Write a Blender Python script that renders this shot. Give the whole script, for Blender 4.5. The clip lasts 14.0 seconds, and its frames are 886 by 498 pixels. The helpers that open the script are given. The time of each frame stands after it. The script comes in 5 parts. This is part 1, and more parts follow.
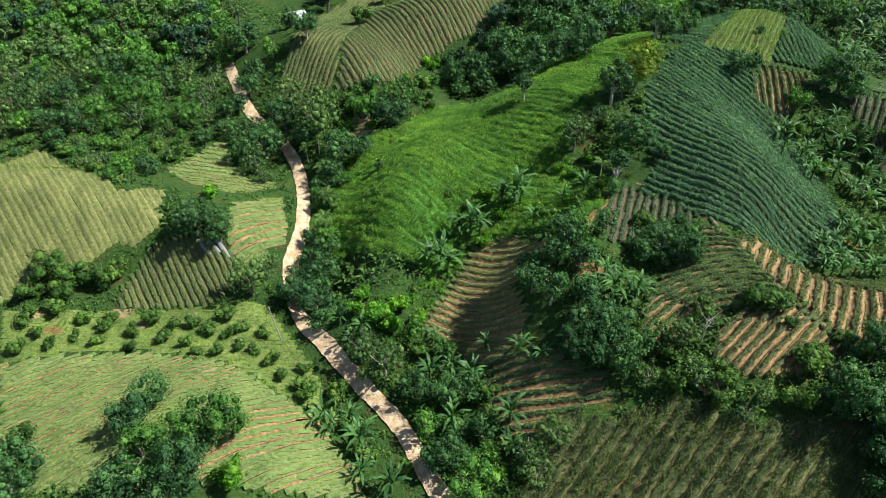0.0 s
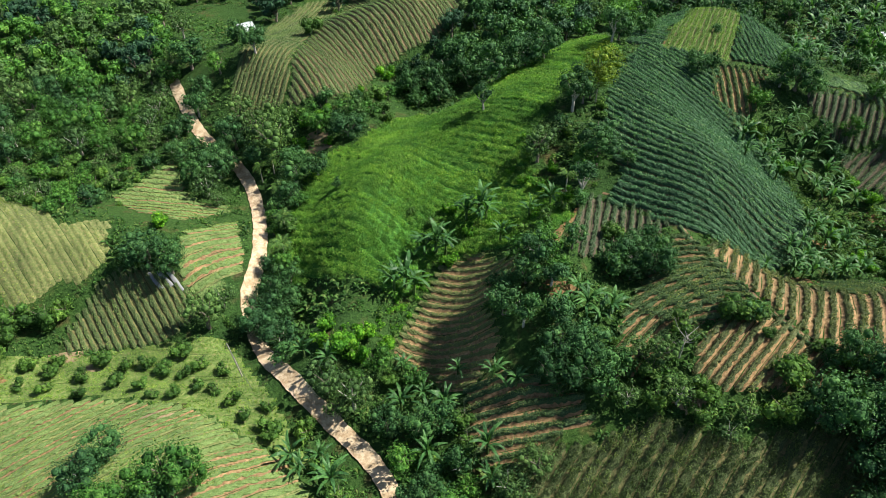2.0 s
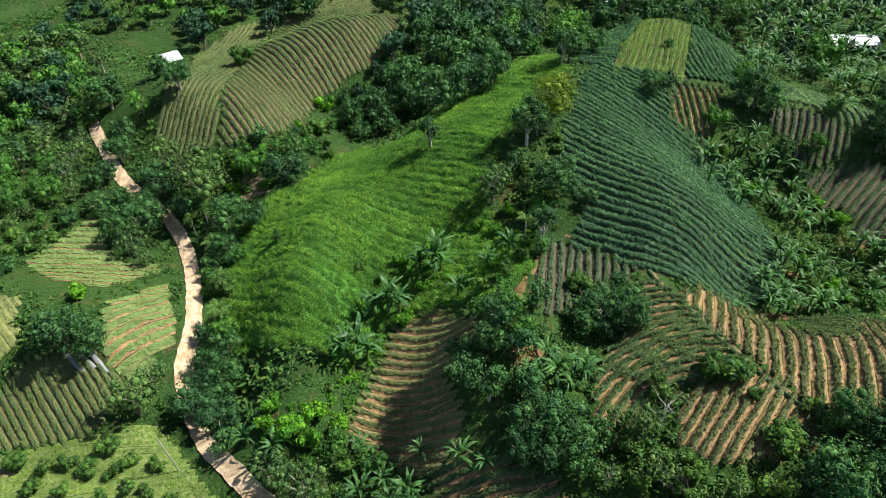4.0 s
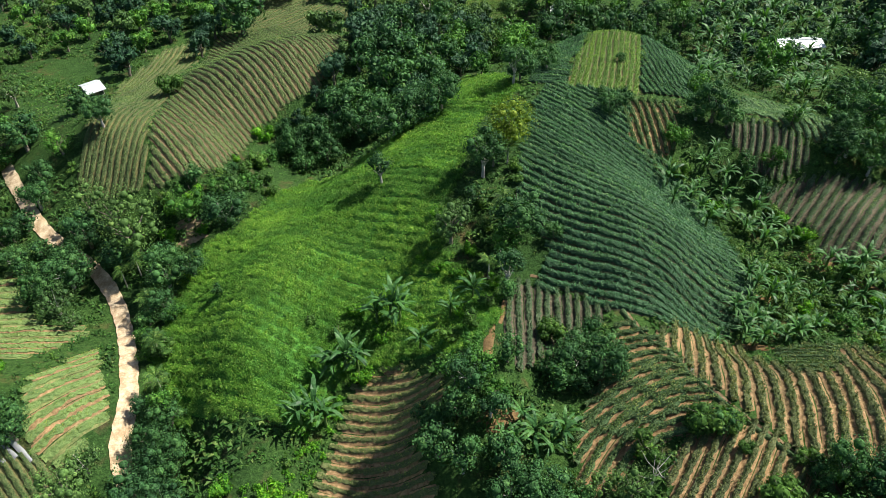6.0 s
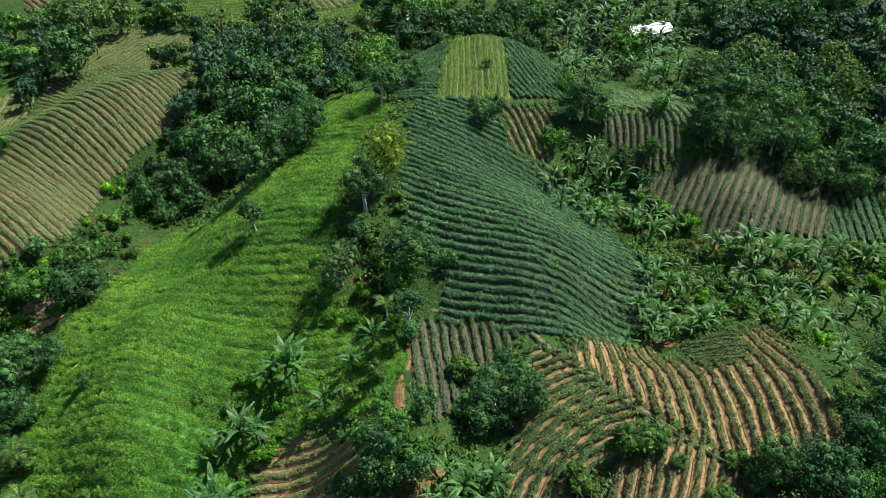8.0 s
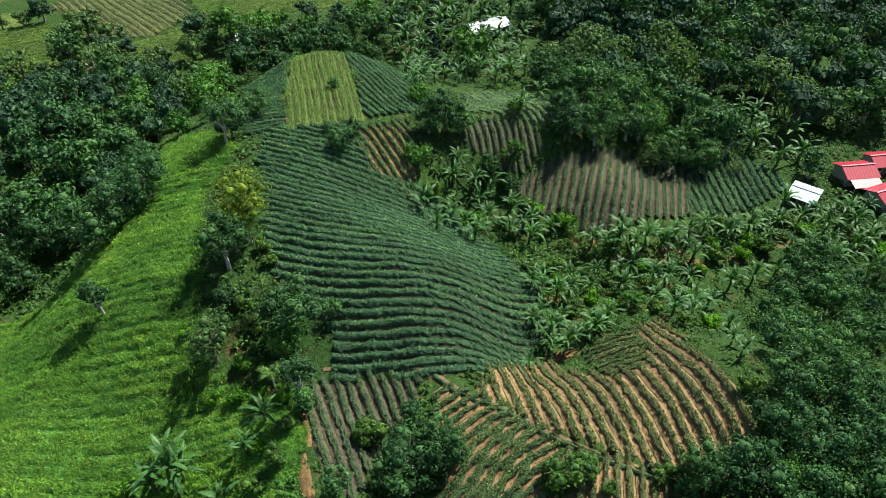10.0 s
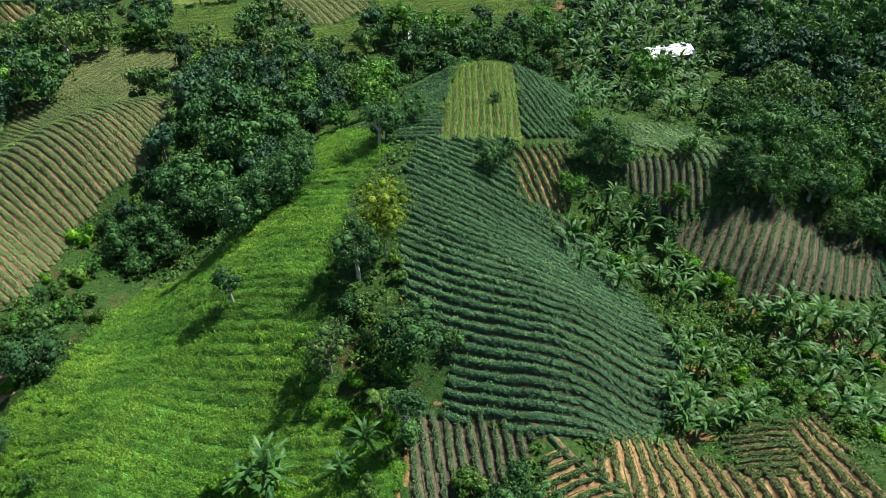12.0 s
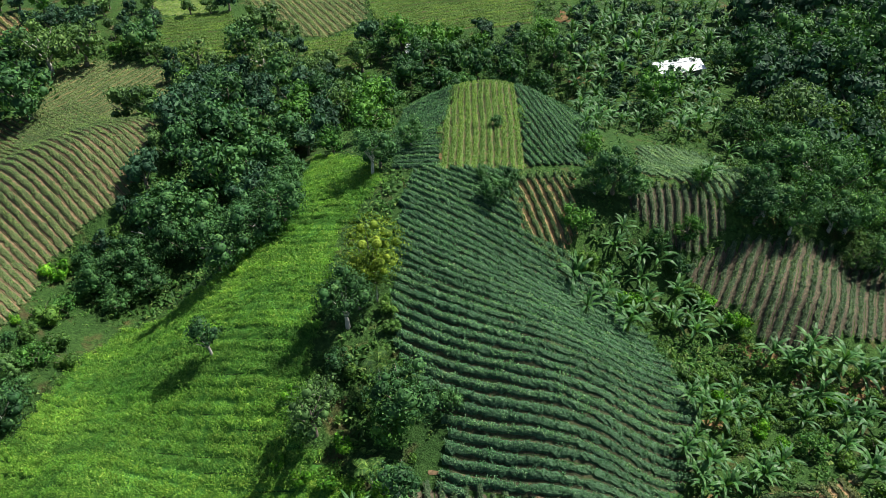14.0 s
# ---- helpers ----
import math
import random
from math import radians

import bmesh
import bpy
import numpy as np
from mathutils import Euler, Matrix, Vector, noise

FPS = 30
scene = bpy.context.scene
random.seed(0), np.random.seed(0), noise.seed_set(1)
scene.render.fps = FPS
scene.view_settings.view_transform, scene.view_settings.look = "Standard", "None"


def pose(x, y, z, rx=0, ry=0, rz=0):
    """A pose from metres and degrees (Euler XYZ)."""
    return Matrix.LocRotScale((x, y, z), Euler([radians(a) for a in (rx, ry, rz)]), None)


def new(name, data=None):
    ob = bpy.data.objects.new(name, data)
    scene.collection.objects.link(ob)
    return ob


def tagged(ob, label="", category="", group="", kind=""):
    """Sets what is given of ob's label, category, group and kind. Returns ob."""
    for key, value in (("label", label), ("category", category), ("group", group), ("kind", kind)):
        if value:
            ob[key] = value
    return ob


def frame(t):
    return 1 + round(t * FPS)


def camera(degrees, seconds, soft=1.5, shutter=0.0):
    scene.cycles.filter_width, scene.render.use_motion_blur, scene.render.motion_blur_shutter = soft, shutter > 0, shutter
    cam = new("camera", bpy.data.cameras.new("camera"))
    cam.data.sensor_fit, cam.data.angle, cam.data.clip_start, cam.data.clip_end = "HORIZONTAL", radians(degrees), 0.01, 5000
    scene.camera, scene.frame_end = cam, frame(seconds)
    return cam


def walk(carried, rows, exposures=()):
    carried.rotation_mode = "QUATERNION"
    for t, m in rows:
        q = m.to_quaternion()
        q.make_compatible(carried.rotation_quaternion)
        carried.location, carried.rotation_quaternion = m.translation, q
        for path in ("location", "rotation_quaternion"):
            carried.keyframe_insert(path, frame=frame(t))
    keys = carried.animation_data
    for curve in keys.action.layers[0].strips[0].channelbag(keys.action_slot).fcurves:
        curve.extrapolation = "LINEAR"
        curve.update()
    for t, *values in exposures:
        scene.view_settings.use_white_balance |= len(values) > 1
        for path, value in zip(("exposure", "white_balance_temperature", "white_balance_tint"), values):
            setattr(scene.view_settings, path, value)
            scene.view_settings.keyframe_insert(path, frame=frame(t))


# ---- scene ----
cam = camera(64.6, 14.0, soft=0.8)
# seconds, eye (metres), yaw, pitch, roll (degrees)
ROWS = [
    (0.0, -0.23, -0.08, 80.05, -0.18, -40.98, 0.19),
    (0.5, -0.43, 0.84, 79.89, -0.21, -41.02, 0.18),
    (1.0, -0.28, 2.05, 79.73, -0.11, -41.04, -0.02),
    (1.5, -0.35, 3.49, 79.74, -2.48, -41.02, -0.05),
    (2.0, -0.30, 5.19, 79.79, -4.11, -41.04, -0.09),
    (2.5, -0.20, 7.31, 80.00, -6.01, -41.06, -0.01),
    (3.0, 0.02, 10.31, 80.07, -7.95, -41.09, 0.03),
    (3.2, 0.37, 11.91, 80.17, -8.30, -41.20, -0.12),
    (5.3, 2.17, 23.78, 80.13, -10.91, -41.20, -0.07),
    (5.5, 2.06, 24.75, 80.12, -13.67, -41.23, 0.01),
    (6.0, 2.36, 27.13, 80.09, -14.24, -41.32, 0.04),
    (6.5, 2.96, 29.23, 79.97, -18.64, -41.29, -0.08),
    (7.0, 3.33, 31.23, 79.85, -19.80, -41.30, -0.03),
    (7.5, 4.01, 32.93, 79.61, -20.91, -41.24, -0.17),
    (8.0, 4.55, 34.71, 79.32, -26.39, -41.15, -0.27),
    (8.5, 5.59, 37.75, 79.16, -33.45, -41.19, -0.42),
    (8.7, 5.81, 38.43, 79.15, -34.98, -41.22, -0.37),
    (10.8, 7.83, 45.44, 79.21, -42.20, -41.60, 0.39),
    (11.0, 8.21, 46.01, 78.82, -35.89, -41.56, 0.33),
    (11.2, 9.76, 46.76, 78.56, -26.36, -41.48, 0.07),
    (11.5, 10.15, 47.56, 78.48, -26.42, -41.42, 0.15),
    (12.0, 10.98, 48.75, 78.38, -26.36, -41.40, 0.13),
    (12.5, 11.78, 50.10, 78.41, -26.36, -41.44, 0.16),
    (13.0, 12.61, 51.51, 78.30, -26.31, -41.40, 0.15),
    (13.5, 13.68, 53.57, 78.18, -26.32, -41.45, 0.16),
    (14.0, 15.22, 56.29, 77.97, -26.29, -41.43, 0.15),
]
walk(cam, [(t, Matrix.Translation((x, y, z)) @ pose(0, 0, 0, 0, 0, yaw) @ pose(0, 0, 0, 90 + pitch) @ pose(0, 0, 0, 0, 0, roll))
           for t, x, y, z, yaw, pitch, roll in ROWS], [(0.0, 1.03)])

# ---- daylight ----
SUN_DIRECTION = Vector((5.5, 1.0, 6.9)).normalized()
sun = new("sun", bpy.data.lights.new("sun", "SUN"))
sun.data.energy, sun.data.angle, sun.data.color = 5.0, radians(0.55), (1.0, 0.965, 0.88)
sun.rotation_euler = SUN_DIRECTION.to_track_quat("Z", "Y").to_euler()
world = bpy.data.worlds.new("sky")
scene.world = world
world.use_nodes = True
sky = world.node_tree.nodes.new("ShaderNodeTexSky")
sky.sky_type, sky.sun_disc = "NISHITA", False
sky.sun_elevation = math.asin(SUN_DIRECTION.z)
sky.sun_rotation = math.atan2(SUN_DIRECTION.x, SUN_DIRECTION.y)
world.node_tree.links.new(sky.outputs[0], world.node_tree.nodes["Background"].inputs[0])
world.node_tree.nodes["Background"].inputs[1].default_value = 0.062

# ---- materials ----
def material(name, build):
    mat = bpy.data.materials.new(name)
    mat.use_nodes = True
    nodes, links = mat.node_tree.nodes, mat.node_tree.links
    build(nodes, links, nodes["Principled BSDF"], nodes["Material Output"])
    return mat


def noise_node(nodes, links, scale, detail=4.0, rough=0.6):
    place = nodes.new("ShaderNodeNewGeometry")
    tex = nodes.new("ShaderNodeTexNoise")
    tex.inputs["Scale"].default_value, tex.inputs["Detail"].default_value, tex.inputs["Roughness"].default_value = scale, detail, rough
    links.new(place.outputs["Position"], tex.inputs["Vector"])
    return tex.outputs["Fac"]


def ramp_node(nodes, links, fac, stops):
    ramp = nodes.new("ShaderNodeValToRGB")
    while len(ramp.color_ramp.elements) < len(stops):
        ramp.color_ramp.elements.new(0.5)
    for element, (at, colour) in zip(ramp.color_ramp.elements, stops):
        element.position, element.color = at, (*colour, 1)
    links.new(fac, ramp.inputs[0])
    return ramp.outputs[0]


def mix_node(nodes, links, fac, a, b, mode="MIX"):
    mix = nodes.new("ShaderNodeMix")
    mix.data_type, mix.blend_type = "RGBA", mode
    for value, socket in ((fac, mix.inputs[0]), (a, mix.inputs[6]), (b, mix.inputs[7])):
        if hasattr(value, "links"):
            links.new(value, socket)
        else:
            socket.default_value = value if isinstance(value, float) else (*value, 1)
    return mix.outputs[2]


def bump_node(nodes, links, fac, strength, distance, shader):
    bump = nodes.new("ShaderNodeBump")
    bump.inputs["Strength"].default_value, bump.inputs["Distance"].default_value = strength, distance
    links.new(fac, bump.inputs["Height"])
    links.new(bump.outputs[0], shader.inputs["Normal"])


def leaf_material(name, dark, light, dry=None, glow=0.32, patch=0.12, rough=0.65, warm=(1.25, 1.2, 1.1)):
    """Leaves that differ one by one and in patches, and let some light through."""
    def build(nodes, links, shader, out):
        place, thing = nodes.new("ShaderNodeNewGeometry"), nodes.new("ShaderNodeObjectInfo")
        colour = ramp_node(nodes, links, place.outputs["Random Per Island"], [(0.0, dark), (0.75, light), (1.0, dry or light)])
        area = noise_node(nodes, links, patch, 3.0)
        level = ramp_node(nodes, links, area, [(0.3, (0.62, 0.66, 0.62)), (0.7, warm)])
        colour = mix_node(nodes, links, 1.0, colour, level, "MULTIPLY")
        tuft = ramp_node(nodes, links, noise_node(nodes, links, 0.75, 3.0, 0.6), [(0.32, (0.66, 0.7, 0.68)), (0.68, (1.3, 1.28, 1.2))])
        colour = mix_node(nodes, links, 1.0, colour, tuft, "MULTIPLY")
        speck = ramp_node(nodes, links, noise_node(nodes, links, 5.5, 3.0, 0.65), [(0.32, (0.55, 0.6, 0.55)), (0.68, (1.4, 1.35, 1.3))])
        colour = mix_node(nodes, links, 1.0, colour, speck, "MULTIPLY")
        each = ramp_node(nodes, links, thing.outputs["Random"], [(0.0, (0.72, 0.78, 0.8)), (1.0, (1.25, 1.18, 1.0))])
        colour = mix_node(nodes, links, 1.0, colour, each, "MULTIPLY")
        links.new(colour, shader.inputs["Base Color"])
        shader.inputs["Roughness"].default_value = rough
        shader.inputs["Specular IOR Level"].default_value = 0.2
        thin = nodes.new("ShaderNodeBsdfTranslucent")
        links.new(mix_node(nodes, links, 1.0, colour, (1.25, 1.3, 0.55), "MULTIPLY"), thin.inputs[0])
        both = nodes.new("ShaderNodeMixShader")
        both.inputs[0].default_value = glow
        links.new(shader.outputs[0], both.inputs[1])
        links.new(thin.outputs[0], both.inputs[2])
        links.new(both.outputs[0], out.inputs[0])
    return material(name, build)


def earth_material(name, stops, fine=2.6, coarse=0.22, bump=0.6):
    def build(nodes, links, shader, out):
        a, b = noise_node(nodes, links, fine, 6.0, 0.7), noise_node(nodes, links, coarse, 3.0)
        colour = ramp_node(nodes, links, a, stops)
        shade = ramp_node(nodes, links, b, [(0.3, (0.7, 0.72, 0.72)), (0.7, (1.2, 1.15, 1.1))])
        links.new(mix_node(nodes, links, 1.0, colour, shade, "MULTIPLY"), shader.inputs["Base Color"])
        shader.inputs["Roughness"].default_value = 0.95
        shader.inputs["Specular IOR Level"].default_value = 0.15
        bump_node(nodes, links, a, bump, 0.25, shader)
    return material(name, build)


def ground_build(nodes, links, shader, out):
    fine, mid, wide = noise_node(nodes, links, 2.2, 6.0, 0.7), noise_node(nodes, links, 0.35, 4.0), noise_node(nodes, links, 0.06, 3.0)
    green = ramp_node(nodes, links, fine, [(0.3, (0.014, 0.035, 0.009)), (0.5, (0.029, 0.068, 0.016)), (0.7, (0.056, 0.112, 0.028))])
    brown = ramp_node(nodes, links, fine, [(0.3, (0.04, 0.036, 0.016)), (0.7, (0.12, 0.094, 0.042))])
    some = ramp_node(nodes, links, mid, [(0.56, (0, 0, 0)), (0.74, (1, 1, 1))])
    colour = mix_node(nodes, links, some, green, brown)
    shade = ramp_node(nodes, links, wide, [(0.35, (0.75, 0.8, 0.8)), (0.65, (1.2, 1.15, 1.0))])
    links.new(mix_node(nodes, links, 1.0, colour, shade, "MULTIPLY"), shader.inputs["Base Color"])
    shader.inputs["Roughness"].default_value = 0.95
    shader.inputs["Specular IOR Level"].default_value = 0.1
    bump_node(nodes, links, fine, 0.9, 0.5, shader)


def road_build(nodes, links, shader, out):
    fine, mid, wide = noise_node(nodes, links, 3.5, 6.0, 0.7), noise_node(nodes, links, 0.8, 4.0), noise_node(nodes, links, 0.15, 2.0)
    colour = ramp_node(nodes, links, fine, [(0.25, (0.3, 0.215, 0.13)), (0.5, (0.5, 0.385, 0.25)), (0.75, (0.64, 0.53, 0.37))])
    wet = ramp_node(nodes, links, mid, [(0.42, (1, 1, 1)), (0.6, (0.66, 0.6, 0.52))])
    colour = mix_node(nodes, links, 1.0, colour, wet, "MULTIPLY")
    links.new(colour, shader.inputs["Base Color"])
    shader.inputs["Roughness"].default_value = 0.95
    bump_node(nodes, links, fine, 0.7, 0.12, shader)


def bark_build(nodes, links, shader, out):
    fine = noise_node(nodes, links, 9.0, 5.0)
    links.new(ramp_node(nodes, links, fine, [(0.3, (0.07, 0.055, 0.04)), (0.7, (0.22, 0.19, 0.15))]), shader.inputs["Base Color"])
    shader.inputs["Roughness"].default_value = 0.9
    bump_node(nodes, links, fine, 0.6, 0.05, shader)


def pale_bark_build(nodes, links, shader, out):
    fine = noise_node(nodes, links, 7.0, 5.0)
    links.new(ramp_node(nodes, links, fine, [(0.3, (0.22, 0.2, 0.17)), (0.7, (0.5, 0.47, 0.42))]), shader.inputs["Base Color"])
    shader.inputs["Roughness"].default_value = 0.9


def painted(name, colour, rough=0.5, metal=0.0, rust=(0.25, 0.12, 0.06), worn=0.72):
    def build(nodes, links, shader, out):
        fine = noise_node(nodes, links, 1.4, 6.0, 0.7)
        patch = ramp_node(nodes, links, fine, [(0.4, (0.88, 0.88, 0.88)), (0.62, (1.05, 1.05, 1.05))])
        mark = ramp_node(nodes, links, fine, [(worn, (0, 0, 0)), (min(worn + 0.1, 1.0), (1, 1, 1))])
        clean = mix_node(nodes, links, 1.0, colour, patch, "MULTIPLY")
        links.new(mix_node(nodes, links, mark, clean, rust), shader.inputs["Base Color"])
        shader.inputs["Roughness"].default_value, shader.inputs["Metallic"].default_value = rough, metal
    return material(name, build)


GROUND = material("weedy_ground", ground_build)
ROAD = material("dirt_road", road_build)
BARK, PALE_BARK = material("bark", bark_build), material("pale_bark", pale_bark_build)
SOIL = {
    "orange": earth_material("orange_soil", [(0.3, (0.075, 0.047, 0.02)), (0.5, (0.155, 0.098, 0.043)), (0.72, (0.24, 0.165, 0.08))]),
    "pale": earth_material("pale_soil", [(0.3, (0.14, 0.1, 0.052)), (0.5, (0.25, 0.19, 0.11)), (0.72, (0.35, 0.275, 0.17))]),
    "brown": earth_material("brown_soil", [(0.3, (0.065, 0.046, 0.026)), (0.5, (0.15, 0.105, 0.06)), (0.72, (0.25, 0.185, 0.11))]),
    # very dark: shade between the dense rows is put into the soil colour
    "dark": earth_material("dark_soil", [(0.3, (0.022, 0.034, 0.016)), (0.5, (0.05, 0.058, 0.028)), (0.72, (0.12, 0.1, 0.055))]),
    "olive": earth_material("olive_soil", [(0.3, (0.045, 0.062, 0.022)), (0.5, (0.1, 0.105, 0.042)), (0.75, (0.22, 0.165, 0.085))]),
    "straw": earth_material("straw_soil", [(0.3, (0.075, 0.112, 0.034)), (0.5, (0.145, 0.172, 0.06)), (0.72, (0.26, 0.225, 0.11))]),
    "grassy": earth_material("grassy_soil", [(0.3, (0.055, 0.1, 0.024)), (0.5, (0.115, 0.175, 0.046)), (0.75, (0.25, 0.225, 0.105))]),
    "tan": earth_material("tan_soil", [(0.3, (0.1, 0.066, 0.032)), (0.5, (0.22, 0.145, 0.072)), (0.72, (0.36, 0.25, 0.138))]),
    "umber": earth_material("umber_soil", [(0.3, (0.06, 0.072, 0.026)), (0.5, (0.122, 0.118, 0.048)), (0.75, (0.22, 0.178, 0.085))]),
    # russet soil darkened to carry the shade of the steep face in its colour
    "russet": earth_material("russet_soil", [(0.3, (0.034, 0.032, 0.021)), (0.5, (0.07, 0.061, 0.041)), (0.72, (0.15, 0.128, 0.086))]),
    "green": earth_material("grass_floor", [(0.3, (0.02, 0.075, 0.014)), (0.5, (0.055, 0.17, 0.026)), (0.72, (0.13, 0.29, 0.05))]),
}
LEAF = {
    "dense": leaf_material("pineapple_leaf", (0.042, 0.128, 0.06), (0.092, 0.232, 0.118), (0.27, 0.4, 0.27)),
    "mixed": leaf_material("dull_crop_leaf", (0.055, 0.11, 0.042), (0.125, 0.21, 0.085), (0.27, 0.28, 0.14)),
    "gold": leaf_material("golden_crop_leaf", (0.06, 0.095, 0.034), (0.125, 0.165, 0.068), (0.29, 0.28, 0.145)),
    "bare": leaf_material("thin_crop_leaf", (0.075, 0.13, 0.04), (0.16, 0.23, 0.08), (0.34, 0.32, 0.16)),
    "weedy": leaf_material("rough_weed_leaf", (0.04, 0.075, 0.026), (0.085, 0.135, 0.045), (0.15, 0.185, 0.075)),
    "faded": leaf_material("faded_crop_leaf", (0.095, 0.165, 0.038), (0.175, 0.262, 0.07), (0.27, 0.31, 0.105)),
    "dry": leaf_material("olive_crop_leaf", (0.055, 0.115, 0.04), (0.118, 0.205, 0.074), (0.24, 0.275, 0.12)),
    "lime": leaf_material("lime_crop_leaf", (0.07, 0.15, 0.03), (0.135, 0.245, 0.055), (0.24, 0.31, 0.1)),
    "steep": leaf_material("grey_crop_leaf", (0.045, 0.098, 0.048), (0.095, 0.17, 0.084), (0.2, 0.24, 0.14)),
    "stubble": leaf_material("stubble_leaf", (0.075, 0.13, 0.034), (0.15, 0.22, 0.062), (0.29, 0.3, 0.12)),
    "pale": leaf_material("pale_crop_leaf", (0.08, 0.17, 0.085), (0.16, 0.29, 0.15), (0.34, 0.46, 0.3)),
    "grass": leaf_material("bright_grass_blade", (0.058, 0.188, 0.028), (0.11, 0.312, 0.046), (0.22, 0.4, 0.09), patch=0.085, glow=0.38, warm=(1.55, 1.15, 1.15)),
    "meadow": leaf_material("meadow_blade", (0.07, 0.16, 0.025), (0.17, 0.31, 0.055), (0.33, 0.38, 0.12), patch=0.15),
    "weed": leaf_material("weed_leaf", (0.022, 0.072, 0.017), (0.062, 0.158, 0.034), (0.15, 0.22, 0.072), patch=0.07),
    "d": leaf_material("dark_tree_leaf", (0.02, 0.068, 0.027), (0.049, 0.14, 0.05), (0.095, 0.198, 0.072), glow=0.2),
    # dark tree leaf shifted towards blue: distance haze put into the colour
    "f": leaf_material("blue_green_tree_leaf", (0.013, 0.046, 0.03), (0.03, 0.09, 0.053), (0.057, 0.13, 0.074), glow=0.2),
    "g": leaf_material("green_tree_leaf", (0.026, 0.092, 0.02), (0.072, 0.205, 0.04), (0.125, 0.265, 0.055), glow=0.25),
    "o": leaf_material("olive_tree_leaf", (0.036, 0.085, 0.03), (0.088, 0.178, 0.058), (0.135, 0.23, 0.082), glow=0.2),
    "y": leaf_material("yellow_tree_leaf", (0.08, 0.15, 0.015), (0.2, 0.29, 0.03), (0.32, 0.4, 0.05), glow=0.3),
    "l": leaf_material("lime_bush_leaf", (0.035, 0.135, 0.012), (0.1, 0.29, 0.022), (0.2, 0.4, 0.04), glow=0.35),
    "s": leaf_material("shrub_leaf", (0.026, 0.075, 0.016), (0.072, 0.165, 0.034), (0.125, 0.215, 0.05), glow=0.25),
    "m": leaf_material("bamboo_leaf", (0.042, 0.1, 0.036), (0.1, 0.195, 0.078), (0.18, 0.28, 0.125), glow=0.3),
    "b": leaf_material("banana_leaf", (0.024, 0.08, 0.03), (0.064, 0.165, 0.058), (0.2, 0.32, 0.13), glow=0.3, rough=0.46),
    "p": leaf_material("palm_leaf", (0.03, 0.088, 0.02), (0.078, 0.168, 0.038), (0.15, 0.23, 0.062), glow=0.25),
}
HEDGE = {kind: earth_material(kind + "_foliage", stops, 7.0, 0.2, 0.9) for kind, stops in {
    "dense": [(0.3, (0.02, 0.052, 0.025)), (0.5, (0.048, 0.108, 0.054)), (0.72, (0.105, 0.185, 0.105))],
    "mixed": [(0.3, (0.022, 0.05, 0.02)), (0.5, (0.06, 0.11, 0.045)), (0.72, (0.13, 0.19, 0.085))],
    "gold": [(0.3, (0.035, 0.052, 0.02)), (0.5, (0.085, 0.11, 0.046)), (0.72, (0.19, 0.19, 0.095))],
    "bare": [(0.3, (0.05, 0.08, 0.026)), (0.5, (0.12, 0.15, 0.058)), (0.72, (0.24, 0.22, 0.11))],
    "faded": [(0.3, (0.07, 0.125, 0.035)), (0.5, (0.14, 0.22, 0.07)), (0.72, (0.24, 0.29, 0.11))],
    "dry": [(0.3, (0.035, 0.065, 0.022)), (0.5, (0.085, 0.12, 0.045)), (0.72, (0.17, 0.18, 0.08))],
    "weedy": [(0.3, (0.02, 0.036, 0.014)), (0.5, (0.055, 0.08, 0.03)), (0.72, (0.13, 0.14, 0.06))],
    "pale": [(0.3, (0.04, 0.08, 0.035)), (0.5, (0.09, 0.16, 0.075)), (0.72, (0.17, 0.26, 0.14))],
    "lime": [(0.3, (0.045, 0.1, 0.02)), (0.5, (0.09, 0.17, 0.038)), (0.72, (0.16, 0.24, 0.07))],
    "steep": [(0.3, (0.02, 0.045, 0.022)), (0.5, (0.055, 0.09, 0.045)), (0.72, (0.13, 0.155, 0.085))],
}.items()}

# ---- the lie of the land: hills and hollows (x, y, rise, half length, half width, turn) ----
BASE = 1.28
HILLS = [
    (22.8, 111.1, 13.1, 28.5, 22.5, 56.3),
    (-6.1, 99.2, 7.3, 20.2, 9.0, 67.0),
    (48.7, 98.9, 11.5, 27.1, 17.2, 101.3),
    (66.5, 142.5, 14.8, 35.3, 21.9, 12.2),
    (24.9, 136.4, 7.5, 13.5, 9.7, 11.1),
    (39.1, 60.8, 13.2, 28.9, 22.0, 79.2),
    (16.7, 73.1, 11.9, 15.9, 9.0, 64.6),
    (88.8, 116.1, 13.1, 28.3, 10.6, -14.1),
    (91.4, 97.0, 7.5, 11.3, 9.0, -6.5),
    (-24.4, 146.7, 10.1, 33.5, 12.9, -36.3),
    (-64.8, 97.2, 9.6, 42.6, 11.6, -8.7),
    (-32.1, 49.2, 5.6, 20.2, 13.7, 6.3),
    (67.6, 52.0, 14.4, 15.0, 19.0, -14.4),
    (-13.2, 71.1, 10.0, 10.0, 9.0, 53.6),
    (55.3, 80.2, -7.6, 10.0, 9.0, 21.4),
    (6.3, 172.6, 12.4, 33.1, 17.0, 10.3),
    (-16.9, 75.4, -8.6, 20.9, 9.0, 101.8),
    (73.5, 160.5, 3.4, 23.0, 7.5, -30.0),
    (82.5, 178.0, -5.5, 24.0, 11.0, -30.0),
    (12.5, 76.0, -2.5, 13.0, 6.5, 65.0),
]
